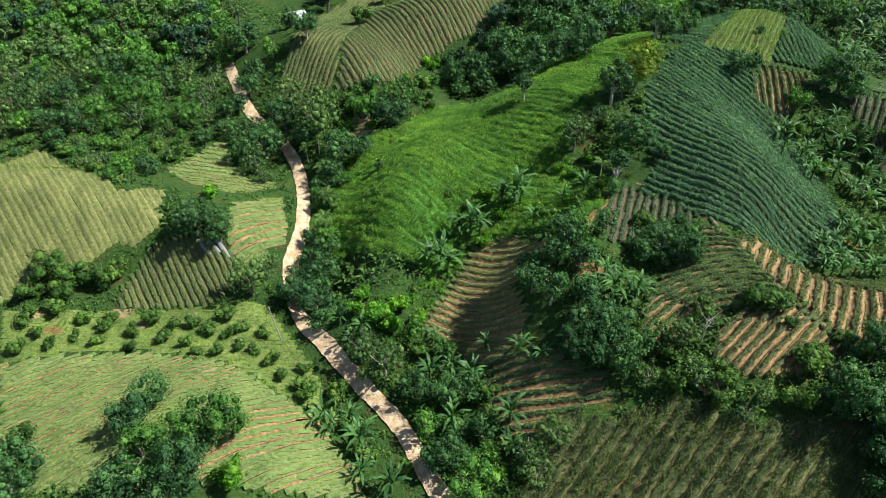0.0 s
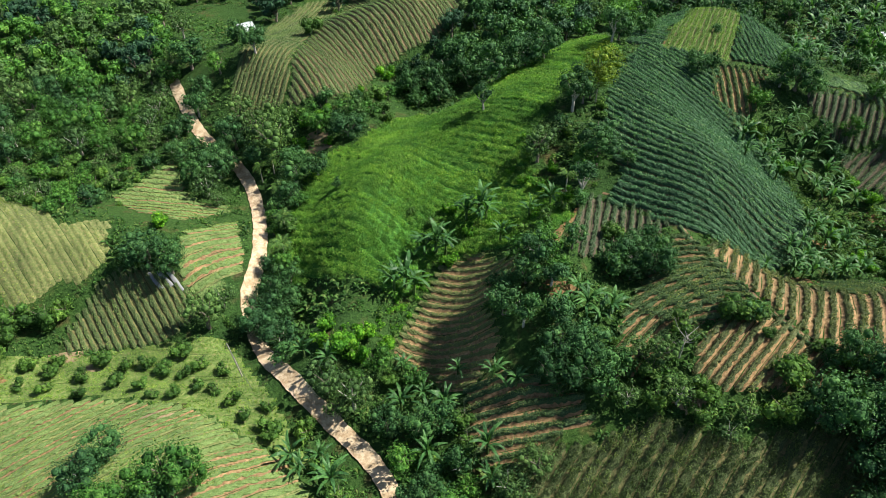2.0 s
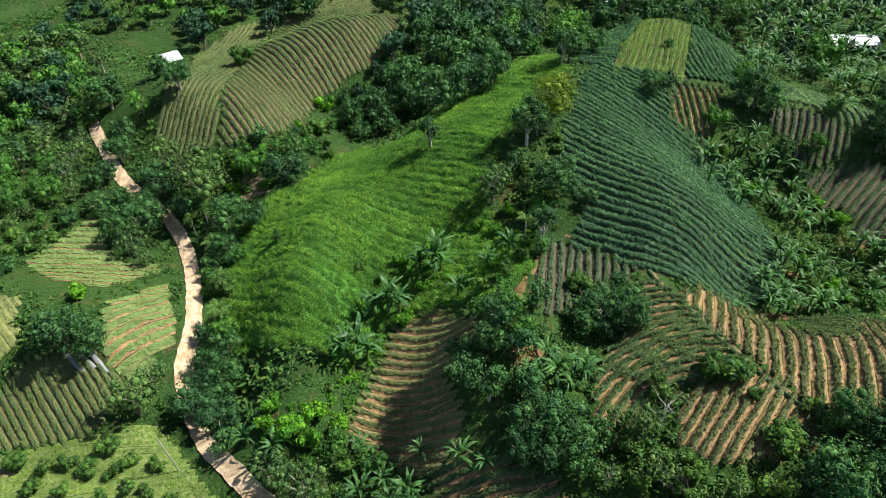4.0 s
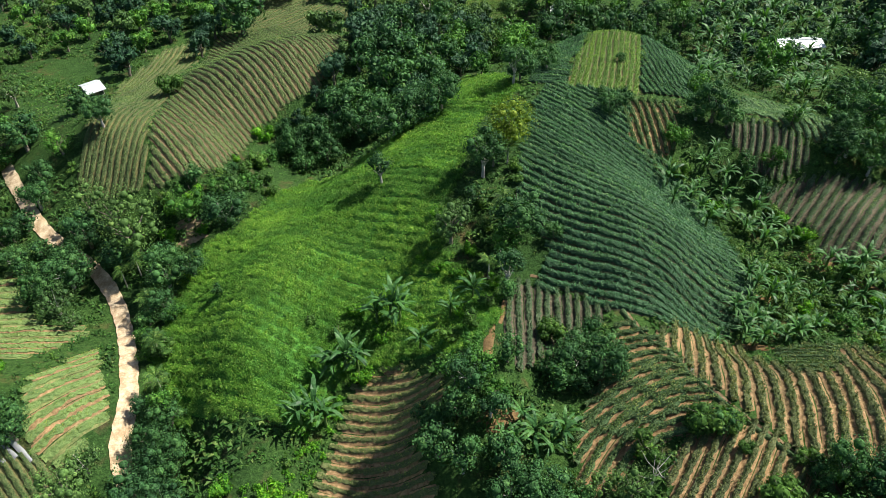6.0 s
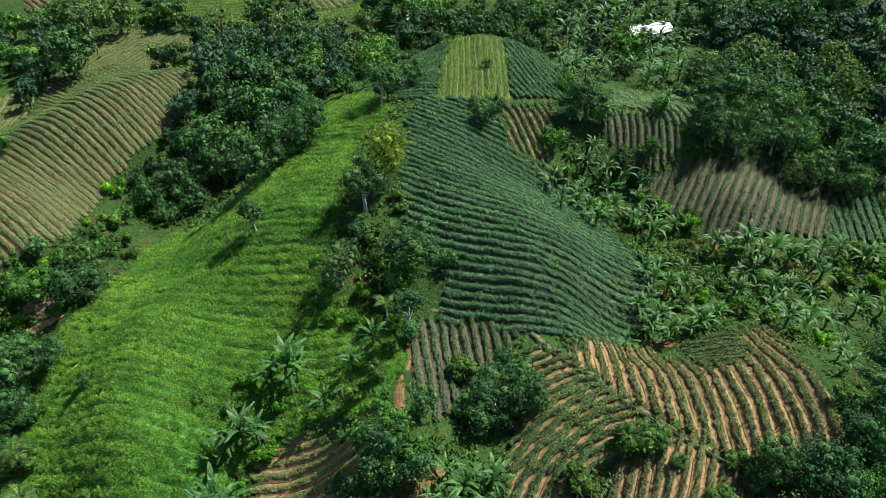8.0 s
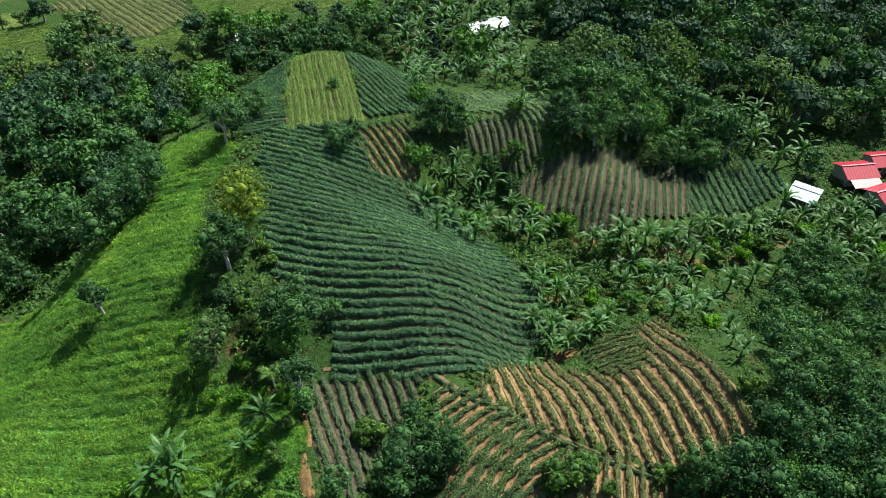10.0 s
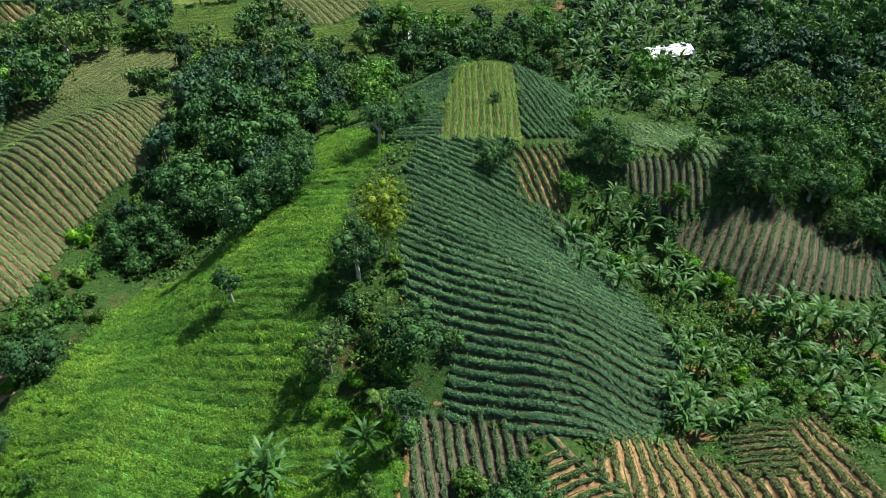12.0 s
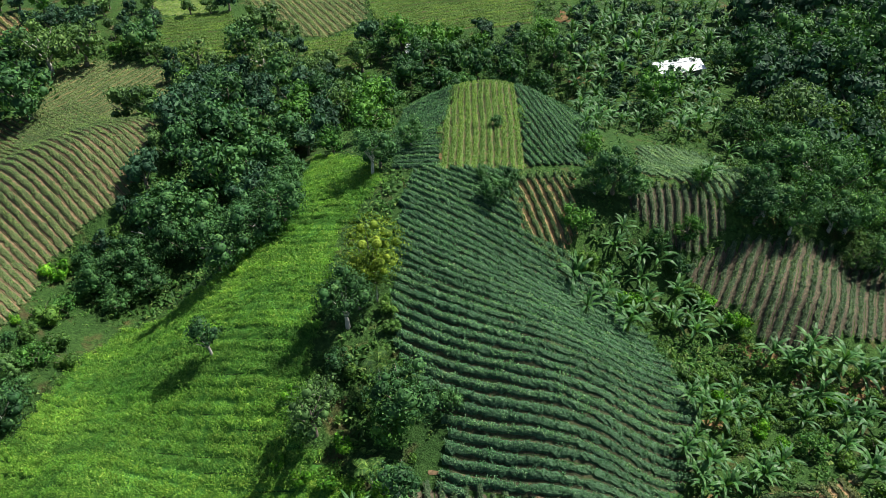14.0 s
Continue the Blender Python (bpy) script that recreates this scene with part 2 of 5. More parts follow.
# swells and dips 13 m wide (x, y, rise)
SWELLS = [
    (-49, 83, -2.6), (-27, 116, -2.2), (-16, 116, 2.3), (-16, 127, 1.2), (-16, 138, 1.7), (-5, 127, -1.6), (-5, 138, -1.2), (-5, 160, 2),
    (6, 72, -0.8), (6, 127, -1.4), (6, 138, -2.4), (6, 160, 2.3), (17, 116, 2.6), (17, 127, 1), (17, 138, -2.9), (28, 138, -3),
    (39, 138, 0.5), (39, 149, 2), (50, 50, 1.1), (50, 149, 0.9), (61, 171, -0.7), (72, 138, 0.7), (72, 160, 2.4), (83, 116, -3.1),
    (94, 83, 1.7), (94, 105, -1.5), (94, 127, 1.7), (94, 149, -2.7), (94, 160, -1.6), (94, 171, -1.6), (105, 127, 1),
]


def height(x, y):
    z = BASE + 0 * x
    for cx, cy, rise, long, short, turn in HILLS:
        c, s = math.cos(radians(turn)), math.sin(radians(turn))
        u, v = (x - cx) * c + (y - cy) * s, (y - cy) * c - (x - cx) * s
        z = z + rise * np.exp(-(u / long) ** 2 - (v / short) ** 2)
    for cx, cy, rise in SWELLS:
        z = z + rise * np.exp(-((x - cx) ** 2 + (y - cy) ** 2) / 169.0)
    return z + 0.12 * np.sin(x * 0.9 + 1.7 * np.sin(y * 0.37)) * np.sin(y * 0.8 + 1.3 * np.sin(x * 0.41))

# ---- mesh helpers ----
RNG = np.random.default_rng(7)


def mesh_of(name, verts, quads, mat, smooth=False):
    """A mesh from arrays of places and of four-cornered faces; smooth: yes, no, or the first face that is smooth."""
    verts, quads = np.asarray(verts, float).reshape(-1, 3), np.asarray(quads, np.int32).reshape(-1, 4)
    me = bpy.data.meshes.new(name)
    me.vertices.add(len(verts))
    me.vertices.foreach_set("co", verts.ravel())
    me.loops.add(quads.size)
    me.loops.foreach_set("vertex_index", quads.ravel())
    me.polygons.add(len(quads))
    me.polygons.foreach_set("loop_start", np.arange(0, quads.size, 4, dtype=np.int32))
    me.polygons.foreach_set("loop_total", np.full(len(quads), 4, np.int32))
    me.polygons.foreach_set("use_smooth", np.full(len(quads), smooth) if smooth in (True, False) else np.arange(len(quads)) >= smooth)
    me.update(calc_edges=True)
    me.materials.append(mat)
    return me


def child(name, mesh, parent, label=""):
    ob = new(name, mesh)
    ob.parent = parent
    return tagged(ob, label)


def base_at(name, x, y, z, turn=0.0, size=1.0):
    ob = new(name)
    ob.location, ob.rotation_euler, ob.scale = (x, y, z), (0, 0, turn), (size, size, size)
    return ob


def sheet(rows):
    """Faces of a net of rows x columns of points."""
    n, m = rows
    i, j = np.meshgrid(np.arange(n - 1), np.arange(m - 1), indexing="ij")
    k = (i * m + j).ravel()
    return np.stack([k, k + m, k + m + 1, k + 1], -1)


def tube(points, radii, sides=7):
    """A round bar along points, as places and faces."""
    points, verts = [Vector(p) for p in points], []
    for i, p in enumerate(points):
        along = (points[min(i + 1, len(points) - 1)] - points[max(i - 1, 0)]).normalized()
        side = along.cross(Vector((0.31, 0.95, 0.05))).normalized()
        other = along.cross(side)
        for k in range(sides):
            a = 2 * math.pi * k / sides
            verts.append(p + (side * math.cos(a) + other * math.sin(a)) * radii[i])
    faces = [(i * sides + k, i * sides + (k + 1) % sides, (i + 1) * sides + (k + 1) % sides, (i + 1) * sides + k)
             for i in range(len(points) - 1) for k in range(sides)]
    return np.array([tuple(v) for v in verts]), np.array(faces)


def joined(pieces):
    verts, faces, at = [], [], 0
    for v, f in pieces:
        verts.append(np.asarray(v, float).reshape(-1, 3))
        faces.append(np.asarray(f).reshape(-1, 4) + at)
        at += len(verts[-1])
    return np.concatenate(verts), np.concatenate(faces)


def strewn(kinds, places, sizes, turns, picks):
    """Copies of small leaf sets, each (places, faces), laid at places with sizes and turns, as one set."""
    all_v, all_f, at = [], [], 0
    for k, (v, f) in enumerate(kinds):
        sel = np.nonzero(picks == k)[0]
        if not len(sel):
            continue
        c, s = np.cos(turns[sel])[:, None], np.sin(turns[sel])[:, None]
        x = (v[None, :, 0] * c - v[None, :, 1] * s) * sizes[sel, :1] + places[sel, :1]
        y = (v[None, :, 0] * s + v[None, :, 1] * c) * sizes[sel, :1] + places[sel, 1:2]
        z = v[None, :, 2] * sizes[sel, 1:2] + places[sel, 2:3]
        all_v.append(np.stack([x, y, z], -1).reshape(-1, 3))
        all_f.append((f[None] + (np.arange(len(sel)) * len(v))[:, None, None]).reshape(-1, 4) + at)
        at += len(all_v[-1])
    return np.concatenate(all_v), np.concatenate(all_f)


def spray(seed, leaves, length, width, lift, droop):
    """A tuft of single pointed blades."""
    rnd, pieces = random.Random(seed), []
    for k in range(leaves):
        a, r, w, h = 2 * math.pi * k / leaves + rnd.uniform(-0.6, 0.6), length * rnd.uniform(0.6, 1.2), width * rnd.uniform(0.7, 1.2), lift * rnd.uniform(0.6, 1.2)
        c, s, e = math.cos(a), math.sin(a), rnd.uniform(-0.4, 0.4) * w
        mid, end = 0.55 * r, h - droop * rnd.uniform(0.4, 1.2)
        pieces.append(([(0.04 * c, 0.04 * s, 0.0), (mid * c - w * s, mid * s + w * c, h * 0.85 + e), (r * c, r * s, end), (mid * c + w * s, mid * s - w * c, h * 0.85 - e)], [(0, 3, 2, 1)]))
    return joined(pieces)


def inside(poly, x, y):
    poly, hit = np.asarray(poly, float), np.zeros(np.shape(x), bool)
    for (x0, y0), (x1, y1) in zip(poly, np.roll(poly, -1, 0)):
        if y0 != y1:
            hit ^= ((y0 > y) != (y1 > y)) & (x < (x1 - x0) * (y - y0) / (y1 - y0) + x0)
    return hit


# ---- the ground, the road and the paths ----
def spread(lo, hi, a, b, d):
    """Steps of d metres from a to b, growing ever wider out to lo and hi."""
    left, right, g = [a], [b], d
    while left[-1] > lo or right[-1] < hi:
        g *= 1.3
        left.append(left[-1] - g)
        right.append(right[-1] + g)
    return np.array(left[:0:-1] + list(np.arange(a, b, d)) + right)


def ribbon(points, width, lift, step=0.8, across=5, ragged=0.12, crown=0.04):
    """A draped strip along a line of places, smoothly bent, with uneven edges."""
    pts = np.asarray(points, float)
    for _ in range(3):
        mid = np.empty((2 * len(pts) - 2, 2))
        mid[0::2], mid[1::2] = 0.75 * pts[:-1] + 0.25 * pts[1:], 0.25 * pts[:-1] + 0.75 * pts[1:]
        pts = np.vstack([pts[:1], mid, pts[-1:]])
    far = np.concatenate([[0], np.cumsum(np.linalg.norm(np.diff(pts, axis=0), axis=1))])
    at = np.arange(0, far[-1], step)
    line = np.stack([np.interp(at, far, pts[:, k]) for k in (0, 1)], -1)
    along = np.gradient(line, axis=0)
    along /= np.linalg.norm(along, axis=1, keepdims=True)
    side = np.stack([-along[:, 1], along[:, 0]], -1)
    frac = np.linspace(-0.5, 0.5, across)
    wide = width * (1 + ragged * (np.sin(at * 0.9) + np.sin(at * 2.3 + 1) + 0.6 * np.sin(at * 5.1)) / 2)
    xy = line[:, None] + side[:, None] * (frac[None, :] * wide[:, None])[..., None]
    z = height(xy[..., 0], xy[..., 1]) + lift + crown * (1 - (2 * frac[None]) ** 2)
    return np.concatenate([xy, z[..., None]], -1).reshape(-1, 3), sheet((len(at), across))


def build_ground():
    xs, ys = spread(-3000, 3000, -110, 190, 1.0), spread(-3000, 3000, 25, 260, 1.0)
    gx, gy = np.meshgrid(xs, ys)
    verts = np.stack([gx, gy, height(gx, gy)], -1)
    tagged(new("ground", mesh_of("ground", verts, sheet((len(ys), len(xs)))[:, ::-1], GROUND, True)),
           "hilly ground covered in weeds, grass and bare soil", "ground", kind="structure")


build_ground()

ROAD_LINE = [(1.1, 42.7), (-1.1, 45.2), (-3.5, 50.5), (-6.3, 55.9), (-11.4, 61.7), (-15.7, 65.7), (-21.1, 73), (-23.8, 79.4), (-25.1, 83.4), (-25.4, 87.6), (-24.5, 91.3), (-24.4, 95.4), (-25.8, 104.9), (-28.6, 115.8), (-31.8, 122.3), (-36.3, 127.8), (-41.5, 133.8), (-45.5, 141.9), (-49.4, 150.4), (-51.1, 155.1)]
tagged(new("road", mesh_of("road", *ribbon(ROAD_LINE, 2.35, 0.2, 0.5, 7, 0.09), ROAD, True)), "pale rutted dirt road winding through the valley", "road", kind="structure")
PATH_LINE = [(40.1, 82), (40.3, 80), (40.9, 77), (42.8, 73.6), (42.9, 69.7), (44.1, 65.9), (45.5, 62.3), (47.6, 57.9), (49.3, 54.9), (49.7, 52.3)]
tagged(new("path", mesh_of("path", *ribbon(PATH_LINE, 0.3, 0.06, 0.3, 5, 0.6, 0.0), SOIL["brown"], True)), "narrow trodden earth path between crop rows", "path", kind="structure")
VERGE_LINE = [(x - 0.45, y - 0.6) for x, y in PATH_LINE]
tagged(new("path_verge", mesh_of("path_verge", *ribbon(VERGE_LINE, 0.6, 0.06, 0.3, 6, 0.5, 0.4), HEDGE["mixed"])), "dark weedy verge along the earth path", "verge", kind="structure")
tagged(new("path", mesh_of("path", *ribbon([(30.6, 90.6), (33.8, 88.6), (37.3, 85.2), (40.1, 82)], 0.3, 0.07, 0.3, 5, 0.6), SOIL["brown"], True)), "narrow grassy path along the field's edge", "path", kind="structure")


def road_distance(x, y):
    x, y = np.asarray(x, float), np.asarray(y, float)
    best = np.full(np.shape(x), 1e9)
    for line in (ROAD_LINE, PATH_LINE):
        for (x0, y0), (x1, y1) in zip(line, line[1:]):
            dx, dy = x1 - x0, y1 - y0
            f = np.clip(((x - x0) * dx + (y - y0) * dy) / (dx * dx + dy * dy), 0, 1)
            best = np.minimum(best, np.hypot(x - x0 - f * dx, y - y0 - f * dy))
    return best

# ---- crop fields: rows of soil beds with plants on them ----
PLANTS = {kind: [spray(100 * i + k, *shape) for k in range(6)] for i, (kind, shape) in enumerate({
    "dense": (6, 0.42, 0.048, 0.5, 0.2), "mixed": (6, 0.4, 0.048, 0.46, 0.2), "gold": (6, 0.4, 0.048, 0.44, 0.2), "bare": (5, 0.34, 0.045, 0.34, 0.14),
    "weedy": (7, 0.5, 0.042, 0.6, 0.25), "faded": (6, 0.3, 0.036, 0.2, 0.08), "dry": (6, 0.4, 0.055, 0.3, 0.14), "lime": (6, 0.42, 0.055, 0.36, 0.14),
    "steep": (6, 0.4, 0.05, 0.4, 0.18), "stubble": (6, 0.3, 0.034, 0.26, 0.1), "pale": (7, 0.46, 0.05, 0.34, 0.2), "grass": (5, 0.46, 0.036, 0.4, 0.2), "meadow": (6, 0.28, 0.034, 0.2, 0.08)}.items())}
# soil, metres between plants, scatter across the row (of the spacing), share of gaps, height of the bed and of the leafy body
MANNER = {
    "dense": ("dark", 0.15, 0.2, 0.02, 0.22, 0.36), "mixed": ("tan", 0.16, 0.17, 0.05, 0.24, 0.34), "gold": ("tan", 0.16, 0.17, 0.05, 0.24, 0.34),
    "bare": ("pale", 0.2, 0.2, 0.1, 0.16, 0.16), "weedy": ("olive", 0.2, 0.5, 0.1, 0.14, 0.26), "faded": ("tan", 0.2, 0.22, 0.12, 0.12, 0.16),
    "dry": ("umber", 0.22, 0.22, 0.08, 0.15, 0.14), "lime": ("olive", 0.13, 0.36, 0.05, 0.1, 0.15), "steep": ("russet", 0.18, 0.16, 0.06, 0.22, 0.28),
    "stubble": ("straw", 0.18, 0.34, 0.04, 0.08, 0.0), "pale": ("umber", 0.13, 0.24, 0.02, 0.2, 0.26), "grass": ("green", 0.14, 0.5, 0.0, 0.09, 0.0), "meadow": ("grassy", 0.5, 0.5, 0.0, 0.04, 0.0),
}
FIELD_EDGES = []


def field(name, kind, label, edge, middle, turn, bend, step, soil=None):
    """A plot of rows: edge is its outline, middle a place on the first row, turn the rows' direction, bend their curve."""
    bed_soil, gap, scatter, bald, rise, body = MANNER[kind]
    top = base_at(name, middle[0], middle[1], float(height(*middle)))
    tagged(top, label, "crop field", "crop fields", "structure" if kind in ("grass", "meadow") else "")
    FIELD_EDGES.append(edge)
    edge = np.asarray(edge, float)
    out = edge - edge.mean(0)
    edge = edge + (0.3 if kind in ("grass", "meadow") else 0.75) * out / np.linalg.norm(out, axis=1, keepdims=True)
    d = np.array([math.cos(radians(turn)), math.sin(radians(turn))])
    n = np.array([-d[1], d[0]])
    rel = edge - middle
    us = np.arange((rel @ d).min() - 1, (rel @ d).max() + 1, 0.5 if kind in ("meadow", "faded", "lime", "pale") else 1.0)
    vs = rel @ n - bend * (rel @ d) ** 2
    frac = np.array([-0.5, -0.33, -0.15, 0.15, 0.33, 0.5])
    lift = np.array([0.0, 0.35, 1.0, 1.0, 0.35, 0.0]) * rise + 0.03
    for k in range(int(vs.min() // step) - 1, int(vs.max() // step) + 2):
        wave = 0.05 * step * np.sin(us * 0.35 + k * 1.9) + 0.03 * step * np.sin(us * 1.1 + k) + 0.25 * step * np.sin(us * 0.13)
        v = k * step + bend * us ** 2 + wave
        x, y = (middle + us[:, None] * d + v[:, None] * n).T
        ok = inside(edge, x, y)
        beds, spots, bodies = [], [], []
        for run in np.split(np.arange(len(us)), np.nonzero(np.diff(ok.astype(int)))[0] + 1):
            if len(run) < 3 or not ok[run[0]]:
                continue
            off = v[run][:, None] + frac[None] * step
            px = middle[0] + us[run][:, None] * d[0] + off * n[0]
            py = middle[1] + us[run][:, None] * d[1] + off * n[1]
            ends = np.ones((len(run), 1))
            ends[[0, -1]] = 0.0
            beds.append((np.stack([px, py, height(px, py) + (lift[None] + 0.25) * ends - 0.25], -1).reshape(-1, 3), sheet((len(run), len(frac)))[:, ::-1]))
            if body:
                fine = np.arange(us[run[0]], us[run[-1]], 0.4)
                wide = np.array([-0.34, -0.27, -0.1, 0.1, 0.27, 0.34]) * step * (0.8 if kind in ("mixed", "gold", "bare", "steep") else 1.0)
                tall = np.array([-0.25, 0.55, 1.0, 1.0, 0.55, -0.25]) * body
                bald_here = 1 - 0.75 * (RNG.random((len(fine), 1)) < bald * 1.2)
                off = np.interp(fine, us, v)[:, None] + wide[None] * RNG.uniform(0.68, 1.22, (len(fine), 1)) + RNG.normal(0, 0.06, (len(fine), 6))
                px = middle[0] + fine[:, None] * d[0] + off * n[0]
                py = middle[1] + fine[:, None] * d[1] + off * n[1]
                pz = height(px, py) + 0.07 + rise * 0.85 + tall[None] * bald_here * RNG.uniform(0.75, 1.2, (len(fine), 1)) + RNG.normal(0, 0.035, (len(fine), 6))
                if len(fine) > 1:
                    bodies.append((np.stack([px, py, pz], -1).reshape(-1, 3), sheet((len(fine), 6))[:, ::-1]))
            many = int((us[run[-1]] - us[run[0]]) / gap * (4.6 if kind == "grass" else 5 if kind == "meadow" else 1.4 if kind == "weedy" else 1))
            u = RNG.uniform(us[run[0]], us[run[-1]], many) if kind in ("grass", "weedy", "meadow") else np.linspace(us[run[0]], us[run[-1]], many) + RNG.normal(0, 0.08, many)
            w = np.interp(u, us, v) + RNG.normal(0, scatter * 0.5, many) * step
            keep = RNG.random(many) > bald * (1 + 1.5 * np.sin(u * 0.23 + k * 0.7))
            spots.append(np.stack([middle[0] + u * d[0] + w * n[0], middle[1] + u * d[1] + w * n[1]], -1)[keep])
        if not beds:
            continue
        verts, faces = joined(beds)
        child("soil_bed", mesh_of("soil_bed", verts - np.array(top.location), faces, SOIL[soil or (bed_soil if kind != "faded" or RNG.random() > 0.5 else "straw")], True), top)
        if bodies:
            verts, faces = joined(bodies)
            child("crop_hedge", mesh_of("crop_hedge", verts - np.array(top.location), faces, HEDGE[kind]), top)
        spots = np.concatenate(spots)
        if len(spots):
            z = height(spots[:, 0], spots[:, 1]) + 0.05 + rise * 0.8 + body * 0.45
            size = RNG.uniform(0.7, 1.2, (len(spots), 1)) * np.array([[1.0, 1.0]]) * (step / 1.6) ** 0.5
            if kind == "grass":
                across = ((spots - middle) @ n - bend * ((spots - middle) @ d) ** 2) / step
                up = np.clip((spots[:, :1] * 0.64 + spots[:, 1:] * 0.77 - 88) / 22, 0.0, 1.0)
                size = size * (1.0 + 0.16 * np.sin(spots[:, :1] * 0.31 + 2 * np.sin(spots[:, 1:] * 0.2)) + (0.03 + 0.3 * up) * np.cos(across[:, None] * 6.283))
                cell = np.floor(spots / 0.75 + 0.3 * np.sin(spots[:, ::-1] * 2.1))
                size = size * (0.55 + 0.85 * np.abs(np.modf(np.sin(cell @ np.array([12.99, 78.23])) * 43758.5)[0]))[:, None]
            verts, faces = strewn(PLANTS[kind], np.column_stack([spots, z]), size, RNG.uniform(0, 6.28, len(spots)), RNG.integers(0, len(PLANTS[kind]), len(spots)))
            child("grass_swath" if kind in ("grass", "meadow") else "crop_row", mesh_of("crop_row", verts - np.array(top.location), faces, LEAF[kind]), top)


field("grass_hillside", "grass", "tall bright green grass covering the long ridge",
      [(-22.9, 96.5), (-20.6, 106.1), (-16.4, 119.1), (-7.8, 122.4), (3.3, 136.9), (16.4, 131.4), (28.2, 134.4), (41.1, 161.3), (44.4, 142.4), (44.3, 133.7), (34.3, 124.6), (29.1, 114.6), (26, 109.3), (23.2, 103.6), (21.2, 100.1), (22.6, 95), (26.2, 89.7), (25.2, 85.5), (21.4, 80.2), (18.9, 79), (13, 84.4), (7.7, 86.5), (5.4, 85.8), (2.8, 83.9), (0.4, 79.3), (-22.2, 90)],
      (22, 122.7), -37, 0.0035, 1.35)
field("crop_field", "dense", "slope of dense grey-green pineapple rows along the hillside",
      [(48.8, 134.9), (56.7, 131.4), (63.8, 129.3), (60.5, 121.5), (58.9, 118), (62.1, 115.4), (65.5, 111.9), (68, 106.3), (68, 99.4), (67, 90.5), (62.9, 83.9), (54.5, 80.3), (46, 79.1), (40.8, 80.4), (36, 85.4), (30.7, 89.4), (34.5, 93.7), (33.9, 99.9), (33.1, 104.6), (35, 109.3), (39.7, 119.3), (45.4, 130.2)],
      (45.2, 96.5), -38.5, 0.0104, 1.38)
field("crop_field", "steep", "small plot of pineapple rows over red soil",
      [(29.1, 90.4), (35.2, 85.7), (39.3, 82), (36.2, 80.5), (32, 78.9), (26.1, 75.6), (22.6, 73.4), (24, 79.5), (26.9, 87.4)],
      (26, 82), -111.1, 0, 1.25)
field("crop_field", "mixed", "curved pineapple rows beside the earth path",
      [(40.1, 80.1), (42.1, 75.3), (42.9, 69.7), (43.8, 65.6), (39.8, 63.4), (34.4, 63.5), (29, 66.6), (28.9, 68), (33.6, 75.6), (37.2, 78.6)],
      (36.5, 66.8), 176.1, 0.0198, 1.25)
field("crop_field", "gold", "broad plot of dry golden-green rows over pale orange soil",
      [(46.4, 80.4), (58.3, 79), (56.1, 72.4), (59.9, 68.2), (69.8, 74.5), (76, 74.2), (64.1, 62.6), (60.2, 55), (56.2, 51.6), (52.6, 49.9), (50.4, 54.2), (47.6, 58.7), (45.2, 63.6), (43.2, 70.3), (42.3, 75.1)],
      (55.2, 63.2), -124, 0, 1.6)
field("crop_field", "mixed", "small patch of dark pineapple rows",
      [(60.5, 76.1), (64.3, 75.7), (69.4, 74.4), (65.2, 70.2), (59.9, 66.4), (57.2, 70)],
      (62.3, 72.4), -36, 0, 1.3)
field("crop_field", "gold", "plot of pineapple rows over bare orange soil below the path",
      [(32.9, 56.3), (36.2, 59.9), (43.2, 64.9), (45.9, 62.2), (48.5, 55.5), (45.3, 52.2), (39.4, 52.1), (35.4, 53.2)],
      (38.9, 59.2), -141.5, 0, 1.2)
field("crop_field", "bare", "brown tilled plot with thin crop rows in the gully",
      [(6.3, 85.8), (11.7, 84), (15.5, 77.5), (14.4, 71.9), (10.1, 73.7), (12.4, 65.1), (8.2, 61.2), (5.5, 62), (-2.6, 71.3), (2, 80.6)],
      (8.7, 79.8), -29.3, 0, 1.3, "tan")
field("crop_field", "weedy", "weedy field of tall rough crop rows",
      [(6.8, 38.4), (12.4, 50.7), (16.1, 53.4), (21.9, 51.4), (28.4, 52.2), (35.4, 47.6), (41.1, 48.2), (57.1, 46.2), (58, 35.3), (31.2, 35.5)],
      (18.9, 46.8), 44.2, 0, 1.5)
field("crop_field", "mixed", "dark shaded crop rows at the foot of the gully",
      [(5.9, 61.9), (11.5, 60.5), (16.5, 58.7), (20.9, 56.7), (21.2, 53.6), (16, 53), (12.4, 51), (7.6, 51.3), (6.2, 56.8)],
      (12.8, 56.9), -3.9, 0, 1.3)
field("crop_field", "mixed", "shaded dark crop rows between the trees",
      [(26.8, 65.3), (32.6, 71.2), (40.7, 73.3), (42.3, 68.2), (34.4, 64.2), (28.3, 58.5), (24.8, 57.7)],
      (33.9, 65.5), -153.1, 0.013, 1.45)
field("crop_field", "faded", "faded light-green field with worn straight rows",
      [(-63.6, 64.8), (-55, 67.3), (-43.2, 67.1), (-30.5, 63.8), (-23.2, 59.1), (-16.8, 55.6), (-10, 46.6), (-9.8, 44), (-52.6, 43.4)],
      (-44.1, 53.7), 32.6, 0, 1.25)
field("crop_field", "dry", "small brown field with thin straight rows",
      [(-46.6, 88.4), (-41.6, 89.2), (-32.5, 84.2), (-32.7, 79.7), (-37.4, 76.6), (-51.7, 77.3), (-51.2, 81.8), (-48.5, 86)],
      (-42.1, 82.8), -59.8, 0, 1)
